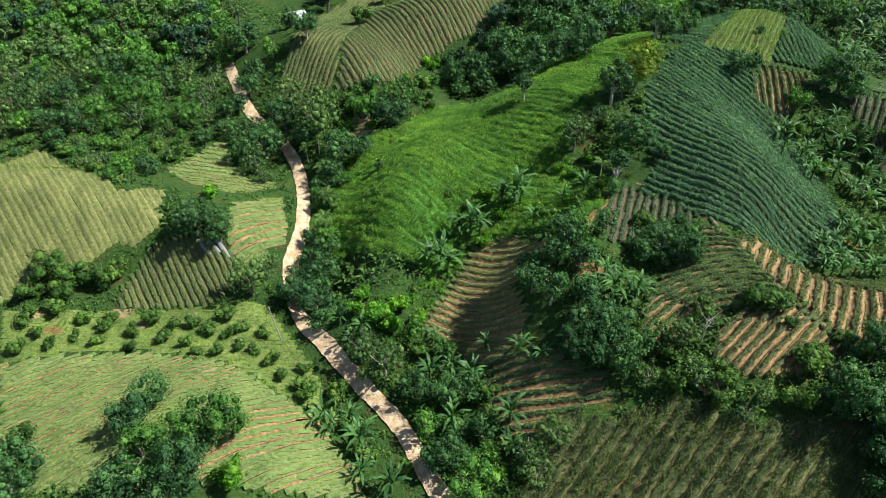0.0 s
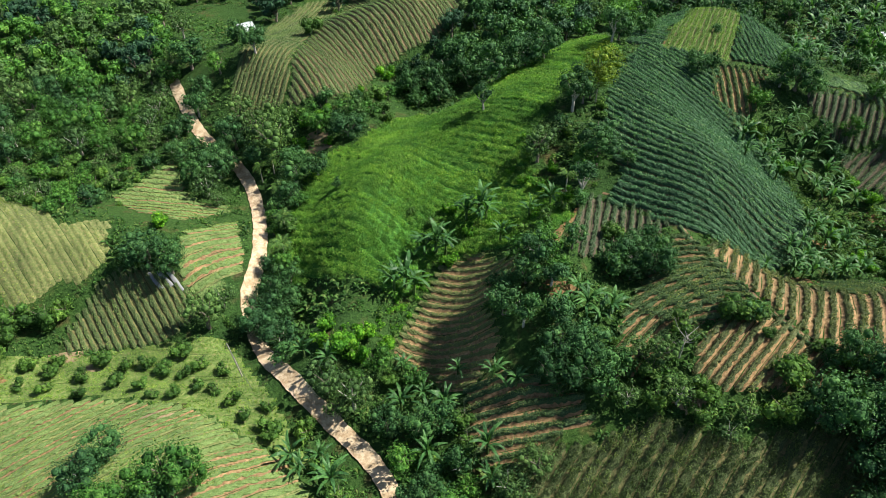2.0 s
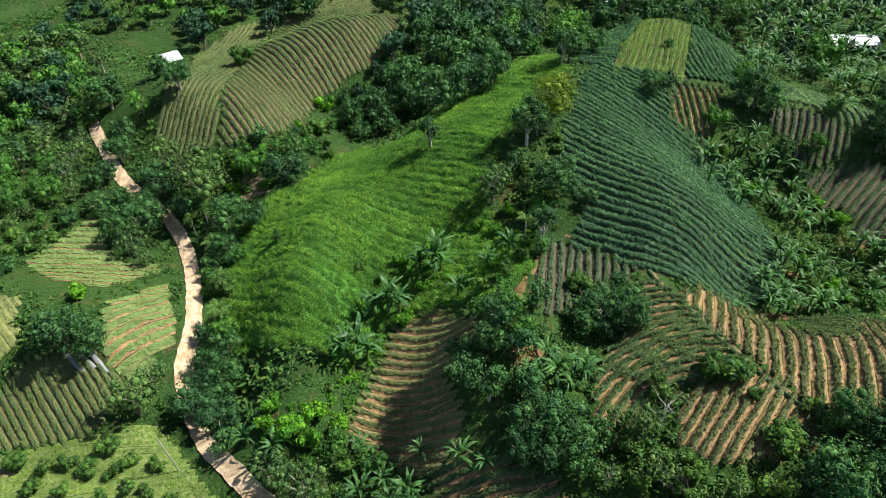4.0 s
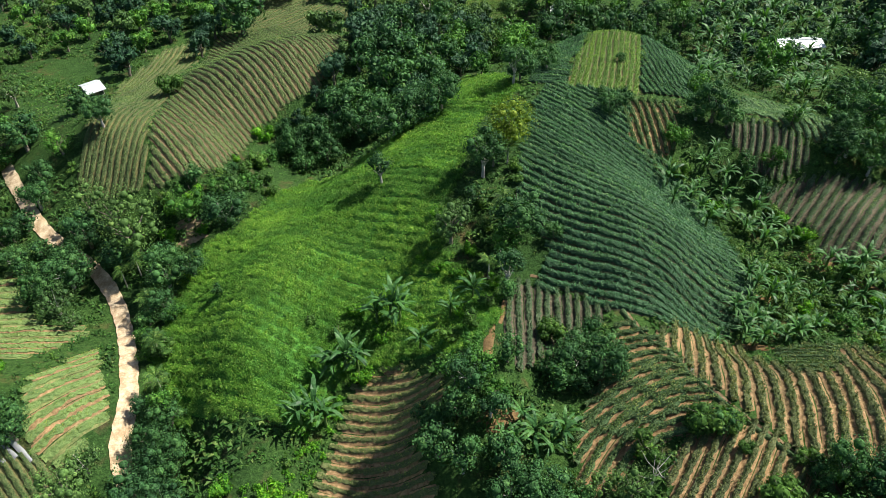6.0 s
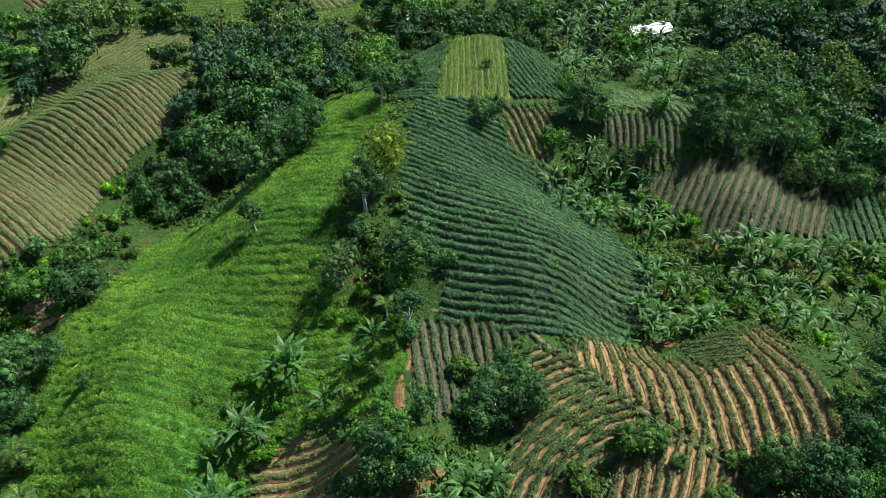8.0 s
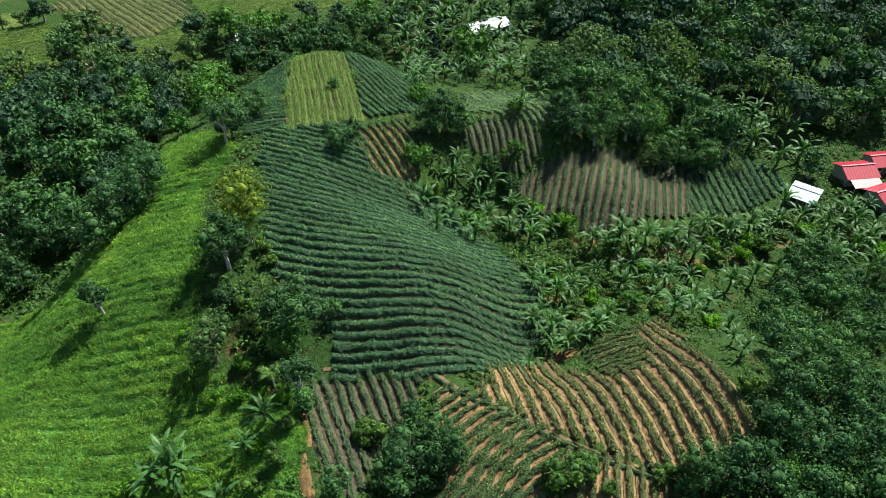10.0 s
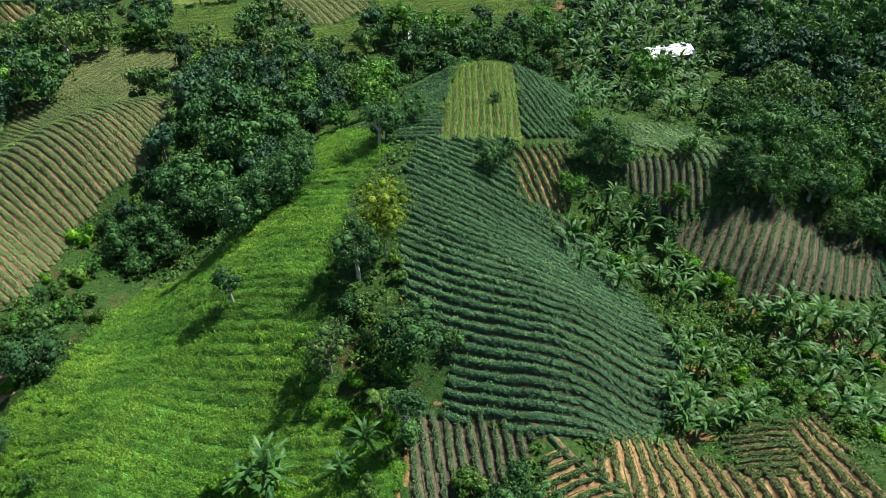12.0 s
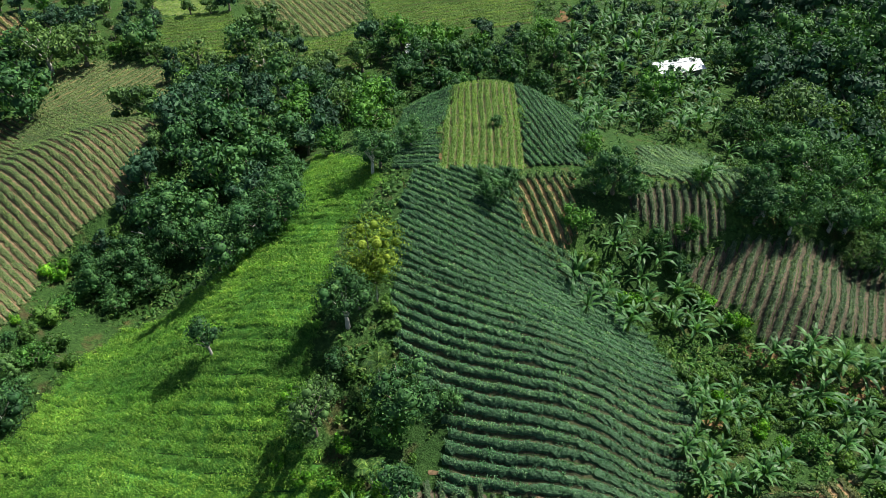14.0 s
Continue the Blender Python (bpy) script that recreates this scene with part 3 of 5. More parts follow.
field("crop_field", "faded", "light-green rows beside the dirt road",
      [(-36.4, 95.2), (-30, 105.6), (-26.8, 92.1), (-29.3, 86.9), (-31.6, 84.4), (-34.8, 86.4)],
      (-31.5, 92.7), 37, 0, 1.5)
field("crop_field", "stubble", "dry olive-brown hillside field with faint rows",
      [(-85.4, 112.8), (-82.5, 121.8), (-56.1, 96.9), (-48, 100.1), (-46.8, 90.4), (-49.7, 87.2), (-54.2, 87), (-64.9, 79.3), (-69.2, 77)],
      (-70.2, 94.6), -53.1, 0, 1.1)
field("crop_field", "faded", "strip of light-green rows above the left field",
      [(-53.3, 113.2), (-45.4, 126.1), (-40.2, 112.9), (-30.8, 109.6), (-39.1, 102.1), (-47.7, 106.9)],
      (-41.1, 109.9), -9.8, 0, 1.6)
field("crop_field", "dry", "olive hillside rows on the far hill",
      [(-35.8, 138.4), (-33.9, 149.2), (-34, 184.2), (-25.6, 203.3), (-13.4, 210.7), (-20, 174.3), (-21.7, 152.5), (-22.6, 139.7), (-25.1, 133.8)],
      (-29.3, 155.3), 74.3, 0, 1.25)
field("crop_field", "dry", "far hillside of brown and olive rows",
      [(-21, 152.6), (-18.3, 171.2), (-11.8, 210.3), (4.3, 211.4), (17.4, 173.1), (12, 159.8), (3.4, 155.7), (-3.2, 150.4), (-10.2, 134.6), (-22.8, 132.7), (-21.8, 139.3)],
      (-16.1, 141), -64, 0, 1.25, "brown")
field("crop_field", "lime", "yellow-green crop strip on the round hilltop",
      [(71.2, 164), (80.5, 159), (72.8, 144), (64.9, 129.2), (59.1, 130.8), (53.2, 133), (58.6, 144.1)],
      (66.8, 146.2), -119.2, 0, 1.15)
field("crop_field", "dense", "grey-green rows on the side of the hilltop",
      [(58.5, 163), (64, 167.5), (71, 164.2), (58.2, 144.3), (52.8, 133.2), (46.2, 136.9), (50.7, 146.7)],
      (53.2, 140.8), -30, 0.006, 1.3)
field("crop_field", "dense", "dark green rows curving over the hilltop",
      [(80.8, 158.8), (86.5, 156), (90, 150), (89.6, 145.2), (84.1, 135.5), (74.9, 127.9), (65.6, 129.4), (73.5, 144.1)],
      (76.3, 138), -98, 0.004, 1.3)
field("crop_field", "mixed", "steep brown wedge of crop rows",
      [(64.1, 127.7), (72.4, 126.4), (68.1, 121.3), (67.1, 118), (61.1, 112.4), (59.2, 116.6), (59.9, 122.1), (60.3, 125.5)],
      (65.1, 120.9), -99.1, 0, 1.4)
field("crop_field", "pale", "pale green rows over the top of the knoll",
      [(93, 135.4), (100, 136), (105.5, 131), (95.6, 113.6), (91.8, 113), (88.6, 117.4), (86, 121), (84, 123.9)],
      (90.3, 121.2), -97.6, 0, 1.4)
field("crop_field", "steep", "striped rows down the face of the knoll",
      [(81.3, 120.6), (86.2, 118.5), (89.5, 114.4), (91.8, 111.4), (86.3, 109.6), (81.9, 110), (78, 114.4), (77, 118.8)],
      (80, 116.8), -120, 0, 1.35)
field("crop_field", "steep", "steep face of straight brown and green rows",
      [(80.9, 108.9), (89.1, 108.7), (104, 104.4), (110, 99), (115.8, 96.1), (100.8, 86.2), (89, 90.2), (81.3, 91.3), (83.9, 98.7), (81.2, 101.6)],
      (90, 97.8), -147.6, 0, 1.45)
field("crop_field", "dense", "dark green rows on the shoulder of the hill",
      [(116.3, 95.7), (127.1, 92.1), (127.7, 84.5), (124.2, 79.8), (114.2, 81), (102.2, 85.9)],
      (120.2, 86.8), -132.5, 0, 1.45)
field("crop_field", "dry", "distant brown and green rows",
      [(49.6, 257.5), (59.7, 256.2), (80.4, 243.8), (76.6, 225.1), (62.5, 218.5), (52.1, 228.1)],
      (61.7, 236.6), -88.6, 0, 1.9)
field("crop_field", "lime", "distant light-green rows behind the trees",
      [(82.7, 245.8), (124.1, 219.6), (113.1, 203.9), (93.8, 210.4), (78.4, 222.9)],
      (84.9, 225.3), -5.6, 0, 1.9)
field("meadow", "meadow", "sunlit light green grass between young shrubs",
      [(-68.6, 75.6), (-52, 76.8), (-38.2, 76.3), (-31.3, 77.2), (-27.1, 77.5), (-23.4, 71.7), (-17.9, 63.3), (-12.2, 53.7), (-16.9, 56.2), (-23.2, 59.1), (-30.7, 64.2), (-43.3, 67.6), (-55, 67.4), (-63.7, 65.2)],
      (-48.9, 70.7), -0.9, 0, 1.1)
field("crop_field", "lime", "distant light-green rows on the hillside",
      [(25.9, 248.7), (44.6, 243.8), (44.9, 216.3), (32.2, 215.6), (23.5, 226.9)],
      (34.2, 230.7), -15.8, 0, 1.9)
field("crop_field", "gold", "distant tilled field of brown rows",
      [(-13.7, 271.2), (-0.6, 263.5), (-5.2, 242.5), (-14.1, 247)],
      (-9.4, 256.2), -75.1, 0, 2)
field("crop_field", "dry", "terraced brown rows on the far slope",
      [(-1, 228.5), (9.5, 231.6), (22.7, 221.7), (24.4, 209.4), (13.5, 190.6), (3, 186), (-9.3, 197.4), (-4.7, 209.4)],
      (8, 208), 32, 0.004, 1.6)
field("meadow", "meadow", "sunlit light green grass on the far slope",
      [(26.5, 262.5), (42, 256.1), (40, 247), (27.6, 250.6)],
      (34, 254), 20, 0, 1.6)
field("crop_field", "lime", "distant light-green plot between the trees",
      [(56.2, 217.4), (71.2, 218.5), (68.2, 201.2), (57.8, 198.7), (54.2, 204.6)],
      (61.8, 209.8), -10.3, 0, 1.9)


# ---- trees, bushes and bananas ----
def leaf_cloud(seed, blobs, leaf, count, flat=0.8, spread=0.62, low=0.55, high=1.45, hang=0.0, core=0.72, net=(5, 8)):
    """A crown of radius 1 about (0, 0, 1): small leaves on the outsides of overlapping clumps."""
    rng = np.random.default_rng(seed)
    ang, rad = rng.uniform(0, 6.283, blobs), spread * np.sqrt(rng.uniform(0.03, 1.0, blobs))
    hz = rng.uniform(low, high, blobs)
    lim = np.sqrt(np.clip(1 - ((hz - 1) / 0.75) ** 2, 0.1, 1))
    centre = np.stack([np.cos(ang) * rad * lim, np.sin(ang) * rad * lim, hz], -1)
    size = rng.uniform(0.2, 0.46, blobs)
    pick = rng.choice(blobs, count, p=size ** 2 / (size ** 2).sum())
    out = rng.normal(size=(count, 3))
    out[:, 2] += 0.35
    out /= np.linalg.norm(out, axis=1, keepdims=True)
    spot = centre[pick] + out * (size[pick] * (0.74 + 0.46 * rng.random(count) ** 1.3))[:, None] * np.array([1, 1, flat])
    deep = (np.linalg.norm((spot[:, None] - centre[None]) / np.array([1, 1, flat]), axis=2) < size[None] * 0.68).any(1)
    spot, out = spot[~deep], out[~deep]
    spot[:, 2] -= hang * np.hypot(spot[:, 0], spot[:, 1]) ** 2
    nrm = out + rng.normal(0, 0.42, out.shape)
    nrm /= np.linalg.norm(nrm, axis=1, keepdims=True)
    a = np.cross(nrm, rng.normal(size=nrm.shape))
    a /= np.linalg.norm(a, axis=1, keepdims=True)
    b = np.cross(nrm, a)
    s = leaf * 0.9 * rng.uniform(0.55, 1.4, (len(spot), 1))
    bow = nrm * s * 0.18
    # the dense inside of each clump
    rings, spokes = net
    th, ph = np.linspace(0.12, math.pi - 0.12, rings), np.linspace(0, 2 * math.pi, spokes)
    ball = np.stack([np.outer(np.sin(th), np.cos(ph)), np.outer(np.sin(th), np.sin(ph)), np.outer(np.cos(th), np.ones(spokes))], -1).reshape(-1, 3)
    core_v = (centre[:, None] + ball[None] * np.array([1, 1, flat]) * (size * core)[:, None, None] * rng.uniform(0.82, 1.08, (blobs, len(ball), 1))).reshape(-1, 3)
    core_v[:, 2] -= hang * np.hypot(core_v[:, 0], core_v[:, 1]) ** 2
    core_f = (sheet((rings, spokes))[None] + (np.arange(blobs) * len(ball))[:, None, None]).reshape(-1, 4)
    corners = np.stack([spot + a * s, spot + b * s * 0.55 + bow, spot - a * s, spot - b * s * 0.55 + bow], 1)
    return joined([(corners, np.arange(len(spot) * 4).reshape(-1, 4)), (core_v, core_f)])


def trunk_set(seed, limbs=5, thick=0.075, crown_at=0.75):
    rnd = random.Random(seed)
    bend = rnd.uniform(-0.1, 0.1)
    pieces = [tube([(0, 0, -0.12), (bend * 0.3, 0, 0.2), (bend, 0.05, 0.5), (bend * 0.8, 0.08, crown_at + 0.25)], [thick * 1.35, thick, thick * 0.8, thick * 0.4])]
    for k in range(limbs):
        a, z = 2 * math.pi * k / limbs + rnd.uniform(-0.4, 0.4), rnd.uniform(0.3, 0.7)
        r, t = rnd.uniform(0.4, 0.65), rnd.uniform(0.85, 1.3)
        pieces.append(tube([(bend * z, 0.03, z), (math.cos(a) * r * 0.5, math.sin(a) * r * 0.5, (z + t) / 2), (math.cos(a) * r, math.sin(a) * r, t)],
                           [thick * 0.5, thick * 0.32, thick * 0.1], 5))
    return joined(pieces)


# clumps, leaf size, leaves (for small and large trees), squash, reach, lowest and highest clump, dense inside
SHAPES = {
    "d": (20, (0.08, 0.045), (850, 2500), 0.82, 0.7, 0.5, 1.42, 0.5), "g": (18, (0.08, 0.046), (850, 2000), 0.8, 0.7, 0.45, 1.4, 0.5),
    "o": (22, (0.07, 0.038), (750, 1900), 0.85, 0.76, 0.45, 1.5, 0.36), "y": (26, (0.07, 0.038), (1300, 3200), 0.8, 0.74, 0.3, 1.6, 0.36),
    "l": (10, (0.1, 0.07), (650, 1200), 0.75, 0.62, 0.25, 0.95, 0.8), "s": (12, (0.1, 0.065), (560, 1100), 0.75, 0.7, 0.2, 0.9, 0.78),
    "m": (30, (0.08, 0.042), (1100, 2600), 0.8, 0.82, 0.85, 1.75, 0.36),
}
TREE_WORDS = {
    "d": ("broadleaf_tree", "broadleaf tree", "dark green rounded broadleaf tree standing among the fields"),
    "g": ("green_tree", "broadleaf tree", "bright green leafy tree with a full rounded crown"),
    "o": ("feathery_tree", "broadleaf tree", "grey-green feathery tree with an open crown"),
    "y": ("yellow_tree", "broadleaf tree", "tall yellow-green tree on the ridge between the fields"),
    "l": ("lime_bush", "bush", "lime green leafy bush growing from weeds"),
    "s": ("shrub", "shrub", "low green shrub growing in weedy grass"),
    "m": ("bamboo_clump", "bamboo", "tall pale green bamboo clump with arching plumes"),
}
CROWNS, TRUNKS, TREES = {}, {}, []
for kind, (blobs, leaf, count, flat, reach, low, high, core) in SHAPES.items():
    for big in (0, 1):
        CROWNS[kind, big] = []
        for v in range(3):
            places, faces = leaf_cloud(ord(kind) * 10 + 3 * big + v, blobs + 4 * big, leaf[big], count[big], flat, reach, low, high, 0.25 if kind == "m" else 0.0, core)
            CROWNS[kind, big].append(mesh_of("crown", places, faces, LEAF[kind], len(faces) - 28 * (blobs + 4 * big)))
    if kind == "m":
        TRUNKS[kind] = [mesh_of("culm", *tube([(0, 0, -0.05), (r * 0.5, 0, h * 0.5), (r, 0, h)], [0.022, 0.018, 0.006], 5), LEAF["m"], True)
                        for r, h in ((0.2, 1.4), (0.45, 1.3), (0.7, 1.1))]
    elif kind in "ls":
        TRUNKS[kind] = [mesh_of("stem", *trunk_set(ord(kind), 5, 0.035, 0.3), BARK)]
    else:
        TRUNKS[kind] = [mesh_of("trunk", *trunk_set(ord(kind) + v, 6, 0.07 if kind != "y" else 0.05), PALE_BARK if kind in "od" and v == 1 else BARK, True) for v in range(3)]


def tree(kind, x, y, r, label="", lift=0.0):
    """lift: how far the crown stands above its usual place, in metres."""
    name, category, words = TREE_WORDS[kind]
    pick = len(TREES)
    behind = y > 109 + 0.78 * (x + 10) and -14 < x < 42 and y < 178
    if behind and inside(FIELD_EDGES[0], np.array(x + 0.34 * r), np.array(y - 0.43 * r)):
        return
    sunk = 0.25 * r if behind else 0.0
    top = base_at(name, x, y, float(height(x, y)) - sunk, pick * 2.399, r)
    top.scale.z = r * (0.9 + 0.25 * ((pick * 0.618) % 1))
    tagged(top, label or words, category, category + "s on the hills")
    crown = child("crown", CROWNS[kind, int(r > 2.6 and y < 150 and x < 118)][pick % 3], top)
    crown.location.z = lift / top.scale.z
    for k in range(12 if kind == "m" else 0):
        culm = child("culm", TRUNKS[kind][k % 3], top)
        culm.location, culm.rotation_euler = (0.25 * math.cos(k * 2.4), 0.25 * math.sin(k * 2.4), 0), (0, 0, k * 2.4)
    TREES.append((x, y, r))
    if kind == "m":
        return
    trunk = TRUNKS[kind][pick % len(TRUNKS[kind])]
    stem = child(trunk.name.split(".")[0], trunk, top)
    stem.scale.z = 1 + lift / top.scale.z


def banana_leaf(seed):
    """A long arched blade with a fold along its rib and torn edges, from (0, 0, 0) out along x."""
    rnd = random.Random(seed)
    rows, n = [], 7
    for i in range(n):
        f = i / (n - 1)
        w = 0.085 * math.sin(math.pi * (0.06 + 0.9 * f)) ** 0.6 * rnd.uniform(0.85, 1.1)
        x, z = 1.05 * f ** 0.95, 0.85 * f - 0.8 * f ** 2.4
        rows.append([(x, -w, z + 0.3 * w - rnd.uniform(0, 0.05)), (x, 0, z), (x + 0.02, w, z + 0.3 * w - rnd.uniform(0, 0.05))])
    return np.array(rows).reshape(-1, 3), sheet((n, 3))


BANANA_LEAVES = [mesh_of("leaf", *banana_leaf(k), LEAF["b"]) for k in range(4)]
BANANA_STEM = mesh_of("stem", *tube([(0, 0, -0.1), (0.01, 0, 0.35), (0.02, 0.01, 0.6), (0.03, 0.02, 0.8)], [0.08, 0.07, 0.055, 0.03], 8), LEAF["mixed"], True)


def banana(x, y, r):
    pick = len(TREES)
    rnd = random.Random(pick)
    top = base_at("banana_plant", x, y, float(height(x, y)), rnd.uniform(0, 6.28), r * (1.5 if 78 < y < 95 and x < 16 else 1.2))
    tagged(top, "banana plant with long arching torn green leaves", "banana plant", "banana plants")
    child("stem", BANANA_STEM, top)
    leaves = rnd.choice((10, 11, 12))
    for k in range(leaves):
        leaf = child("leaf", BANANA_LEAVES[rnd.randrange(4)], top)
        leaf.location = (0.02, 0.01, 0.55 + 0.2 * k / leaves)
        leaf.rotation_euler = (rnd.uniform(-0.25, 0.25), rnd.uniform(-0.75, 0.2) - 0.25 * (k % 3), 2 * math.pi * k * 0.382 + rnd.uniform(-0.3, 0.3))
        s = rnd.uniform(0.8, 1.15)
        leaf.scale = (s, s * rnd.uniform(0.8, 1.1), s)
    TREES.append((x, y, r * 0.6))


def palm_frond():
    pieces = []
    for i in range(14):
        f = 0.12 + 0.86 * i / 13
        x, z = f, 0.55 * f - 0.75 * f * f
        for e in (-1, 1):
            w = 0.3 * math.sin(math.pi * (0.12 + 0.8 * f))
            pieces.append((np.array([(x, 0, z), (x + 0.05, 0, z), (x + 0.16, e * w, z - 0.12), (x + 0.13, e * w, z - 0.12)]), [(0, 1, 2, 3)]))
    pieces.append(tube([(0, 0, 0), (0.5, 0, 0.09), (1, 0, -0.2)], [0.02, 0.014, 0.004], 4))
    return joined(pieces)


FROND = mesh_of("frond", *palm_frond(), LEAF["p"])


def palm(x, y, r):
    tall = 2.3 * r
    top = base_at("areca_palm", x, y, float(height(x, y)), x * 3.1)
    tagged(top, "slender palm with a thin trunk and feathery fronds", "palm", "palms")
    child("trunk", mesh_of("trunk", *tube([(0, 0, -0.2), (0.05, 0.03, tall * 0.5), (0.0, 0.06, tall)], [0.13, 0.1, 0.07], 7), PALE_BARK, True), top)
    for k in range(10):
        leaf = child("frond", FROND, top)
        leaf.location, leaf.rotation_euler = (0, 0.06, tall), (0, -0.5 + 0.35 * (k % 3), 2.4 * k)
        leaf.scale = (r * 1.1,) * 3
    TREES.append((x, y, r * 0.5))


def dead_tree(x, y, r):
    rnd = random.Random(int(x * 10))
    top = base_at("bare_tree", x, y, float(height(x, y)), 0.4)
    tagged(top, "bare leafless tree with pale thin branches", "bare tree")
    child("trunk", mesh_of("trunk", *tube([(0, 0, -0.2), (0.1, 0, r * 0.8), (0.15, 0.1, r * 1.6)], [0.1 * r ** 0.5, 0.07 * r ** 0.5, 0.03], 6), PALE_BARK, True), top)
    for k in range(9):
        a, z = 2.4 * k, r * rnd.uniform(0.5, 1.5)
        e = (math.cos(a) * r * rnd.uniform(0.4, 0.8), math.sin(a) * r * rnd.uniform(0.4, 0.8), z + r * rnd.uniform(0.4, 0.8))
        child("branch", mesh_of("branch", *tube([(0.1, 0, z), (e[0] * 0.55, e[1] * 0.55, z + (e[2] - z) * 0.4), e], [0.045, 0.03, 0.01], 5), PALE_BARK), top)


for x, y, r in [(-37, 54.7, 3.3), (-38.2, 50.7, 3.1), (-35.9, 42.3, 4), (-29.6, 43.4, 3.7), (-31, 41, 3.5), (-28.9, 47.7, 2.5), (-49.9, 45.7, 3.6), (-50.4, 43.3, 3.2), (-21.3, 86.3, 3.2), (-23, 79.1, 3.6), (-19.5, 76.6, 3.4), (-19.2, 83.7, 3.2), (-19, 88.6, 2.7), (-18.6, 71.2, 2.4), (-3.7, 58.8, 2.8), (0.5, 57.2, 3), (3.4, 56.8, 2.5), (1.1, 48.1, 3), (-1, 47.9, 2.5), (5, 51.1, 2.2), (-40.1, 89, 4.4), (-36.5, 87.9, 3.2), (18.4, 61.7, 3.2), (21.5, 61.2, 3.7), (16.9, 59, 2.8), (19.7, 58.4, 2.5), (12.6, 68.2, 2.5), (15.3, 70.9, 2.4), (30.7, 74.4, 3.5), (33.5, 72.9, 3)]:
    tree("d", x, y, r)
# those at x 48-57, y 37-51 are added off to the right to shade the weedy field
for x, y, r in [(27.7, 72.9, 2.4), (46.9, 47.7, 4.5), (44.5, 48.2, 3), (51.1, 46.8, 4.4), (51.5, 41.9, 4.5), (53.1, 37.9, 4.7), (48.1, 38.9, 3.8), (57.3, 42.6, 4.7), (53.4, 50.5, 4.2), (48.5, 43.3, 4), (54.4, 44.7, 4.4), (56.5, 38.6, 4.6), (22.9, 56.4, 2.6), (21.7, 59, 3.2), (25.3, 58.9, 2.5), (50.4, 53.7, 3.1), (-19.9, 114.5, 4), (-27.7, 122.4, 4), (-33.2, 128.1, 4.1), (-35.5, 120.3, 4.2), (-39.5, 117.9, 3.5), (-20.5, 109.3, 2.8), (-10.4, 124.1, 4.2), (-5.5, 123.3, 3.8), (-19.3, 106.7, 1.7), (-44.4, 135.4, 2.6), (-42.5, 139.6, 3.2), (-42, 144.4, 3), (-46.4, 133.3, 2.8), (-30.4, 149.5, 3.5)]:
    tree("d", x, y, r)
for x, y, r in [(-36.2, 160.3, 3.1), (-45.9, 154.1, 4.8), (-15.7, 113.9, 2.7), (-20.2, 119, 2.8), (-11.4, 104.8, 1.2), (-22, 91.1, 2.1), (-8.5, 126.7, 2.8), (15.9, 147.6, 4.4), (20, 131.1, 4.8), (15.8, 155.4, 5.2), (23.3, 159.4, 5.8), (25.1, 132.4, 4.3), (28.9, 132.9, 4.1), (30.8, 166.2, 5.6), (36.8, 166.2, 5.4), (23.6, 169.3, 5.4), (30.9, 181.8, 5.3), (18.8, 163.9, 4.3), (8.7, 144, 3.9), (6.5, 148.4, 4.3), (38.4, 155.3, 4.1), (11.6, 151.9, 4.5), (4.1, 142.1, 2.9), (64.6, 184.9, 4.3)]:
    tree("d", x, y, r)
for x, y, r in [(51.8, 141.5, 2.7), (56.6, 123.8, 2.9), (60.4, 125.7, 1.8), (57.4, 128.5, 1.4), (66.7, 140.9, 1.4), (75.2, 120.6, 4.3), (72.4, 121.3, 3), (77.4, 119.1, 3.1), (80.7, 180.3, 4.9), (76.8, 185.2, 5.3), (88.2, 186.1, 5.2), (93.2, 180.3, 5.3), (95.8, 173.3, 4.7), (73.2, 191.3, 5.1), (105.5, 181.5, 4.4), (33.4, 77.7, 2.3), (34.8, 75, 2.4), (30.4, 76.1, 2.3), (34.7, 72.1, 1.7), (27.4, 74.3, 2.3), (30, 72.4, 2.3), (13.3, 71.2, 2.1), (41.8, 61.9, 1.9), (47.9, 53.9, 1.7), (28.8, 169.1, 5.9), (30.3, 160.7, 5.7), (25.3, 157.1, 5.1), (34.3, 160.4, 4.7), (19.9, 151.4, 4.8), (15.4, 152, 4.9)]:
    tree("d", x, y, r)
for x, y, r in [(34.3, 153.6, 3.7), (10.4, 148.1, 3.4), (-5.4, 207.9, 7.5), (-7.1, 233.2, 6.4), (21.2, 228.5, 5.6), (41.2, 214.4, 5.9), (43.3, 192.9, 4.7), (55.9, 177.7, 4.9), (45.2, 138, 3.4), (50.6, 184.5, 4), (64.9, 181, 3.3), (71.5, 203.2, 4.3), (78.9, 196.2, 4.3), (83.1, 192.4, 5.1), (95.1, 182.4, 4.4), (98.2, 173.9, 4.6), (102.7, 188.5, 4.4), (90.2, 180.4, 3.2), (117.3, 118, 6.1), (116.5, 122.8, 4.8), (115.1, 111.5, 4.9), (96.4, 110, 4.2), (102.6, 108.3, 4.6), (96.7, 113, 3.3), (107.3, 105.5, 4.1), (132.2, 116.8, 5.5), (122.2, 106, 5.3), (99.1, 106.5, 3.3), (144.4, 158.6, 6.6), (156, 149.8, 7.9)]:
    tree("d", x, y, r)
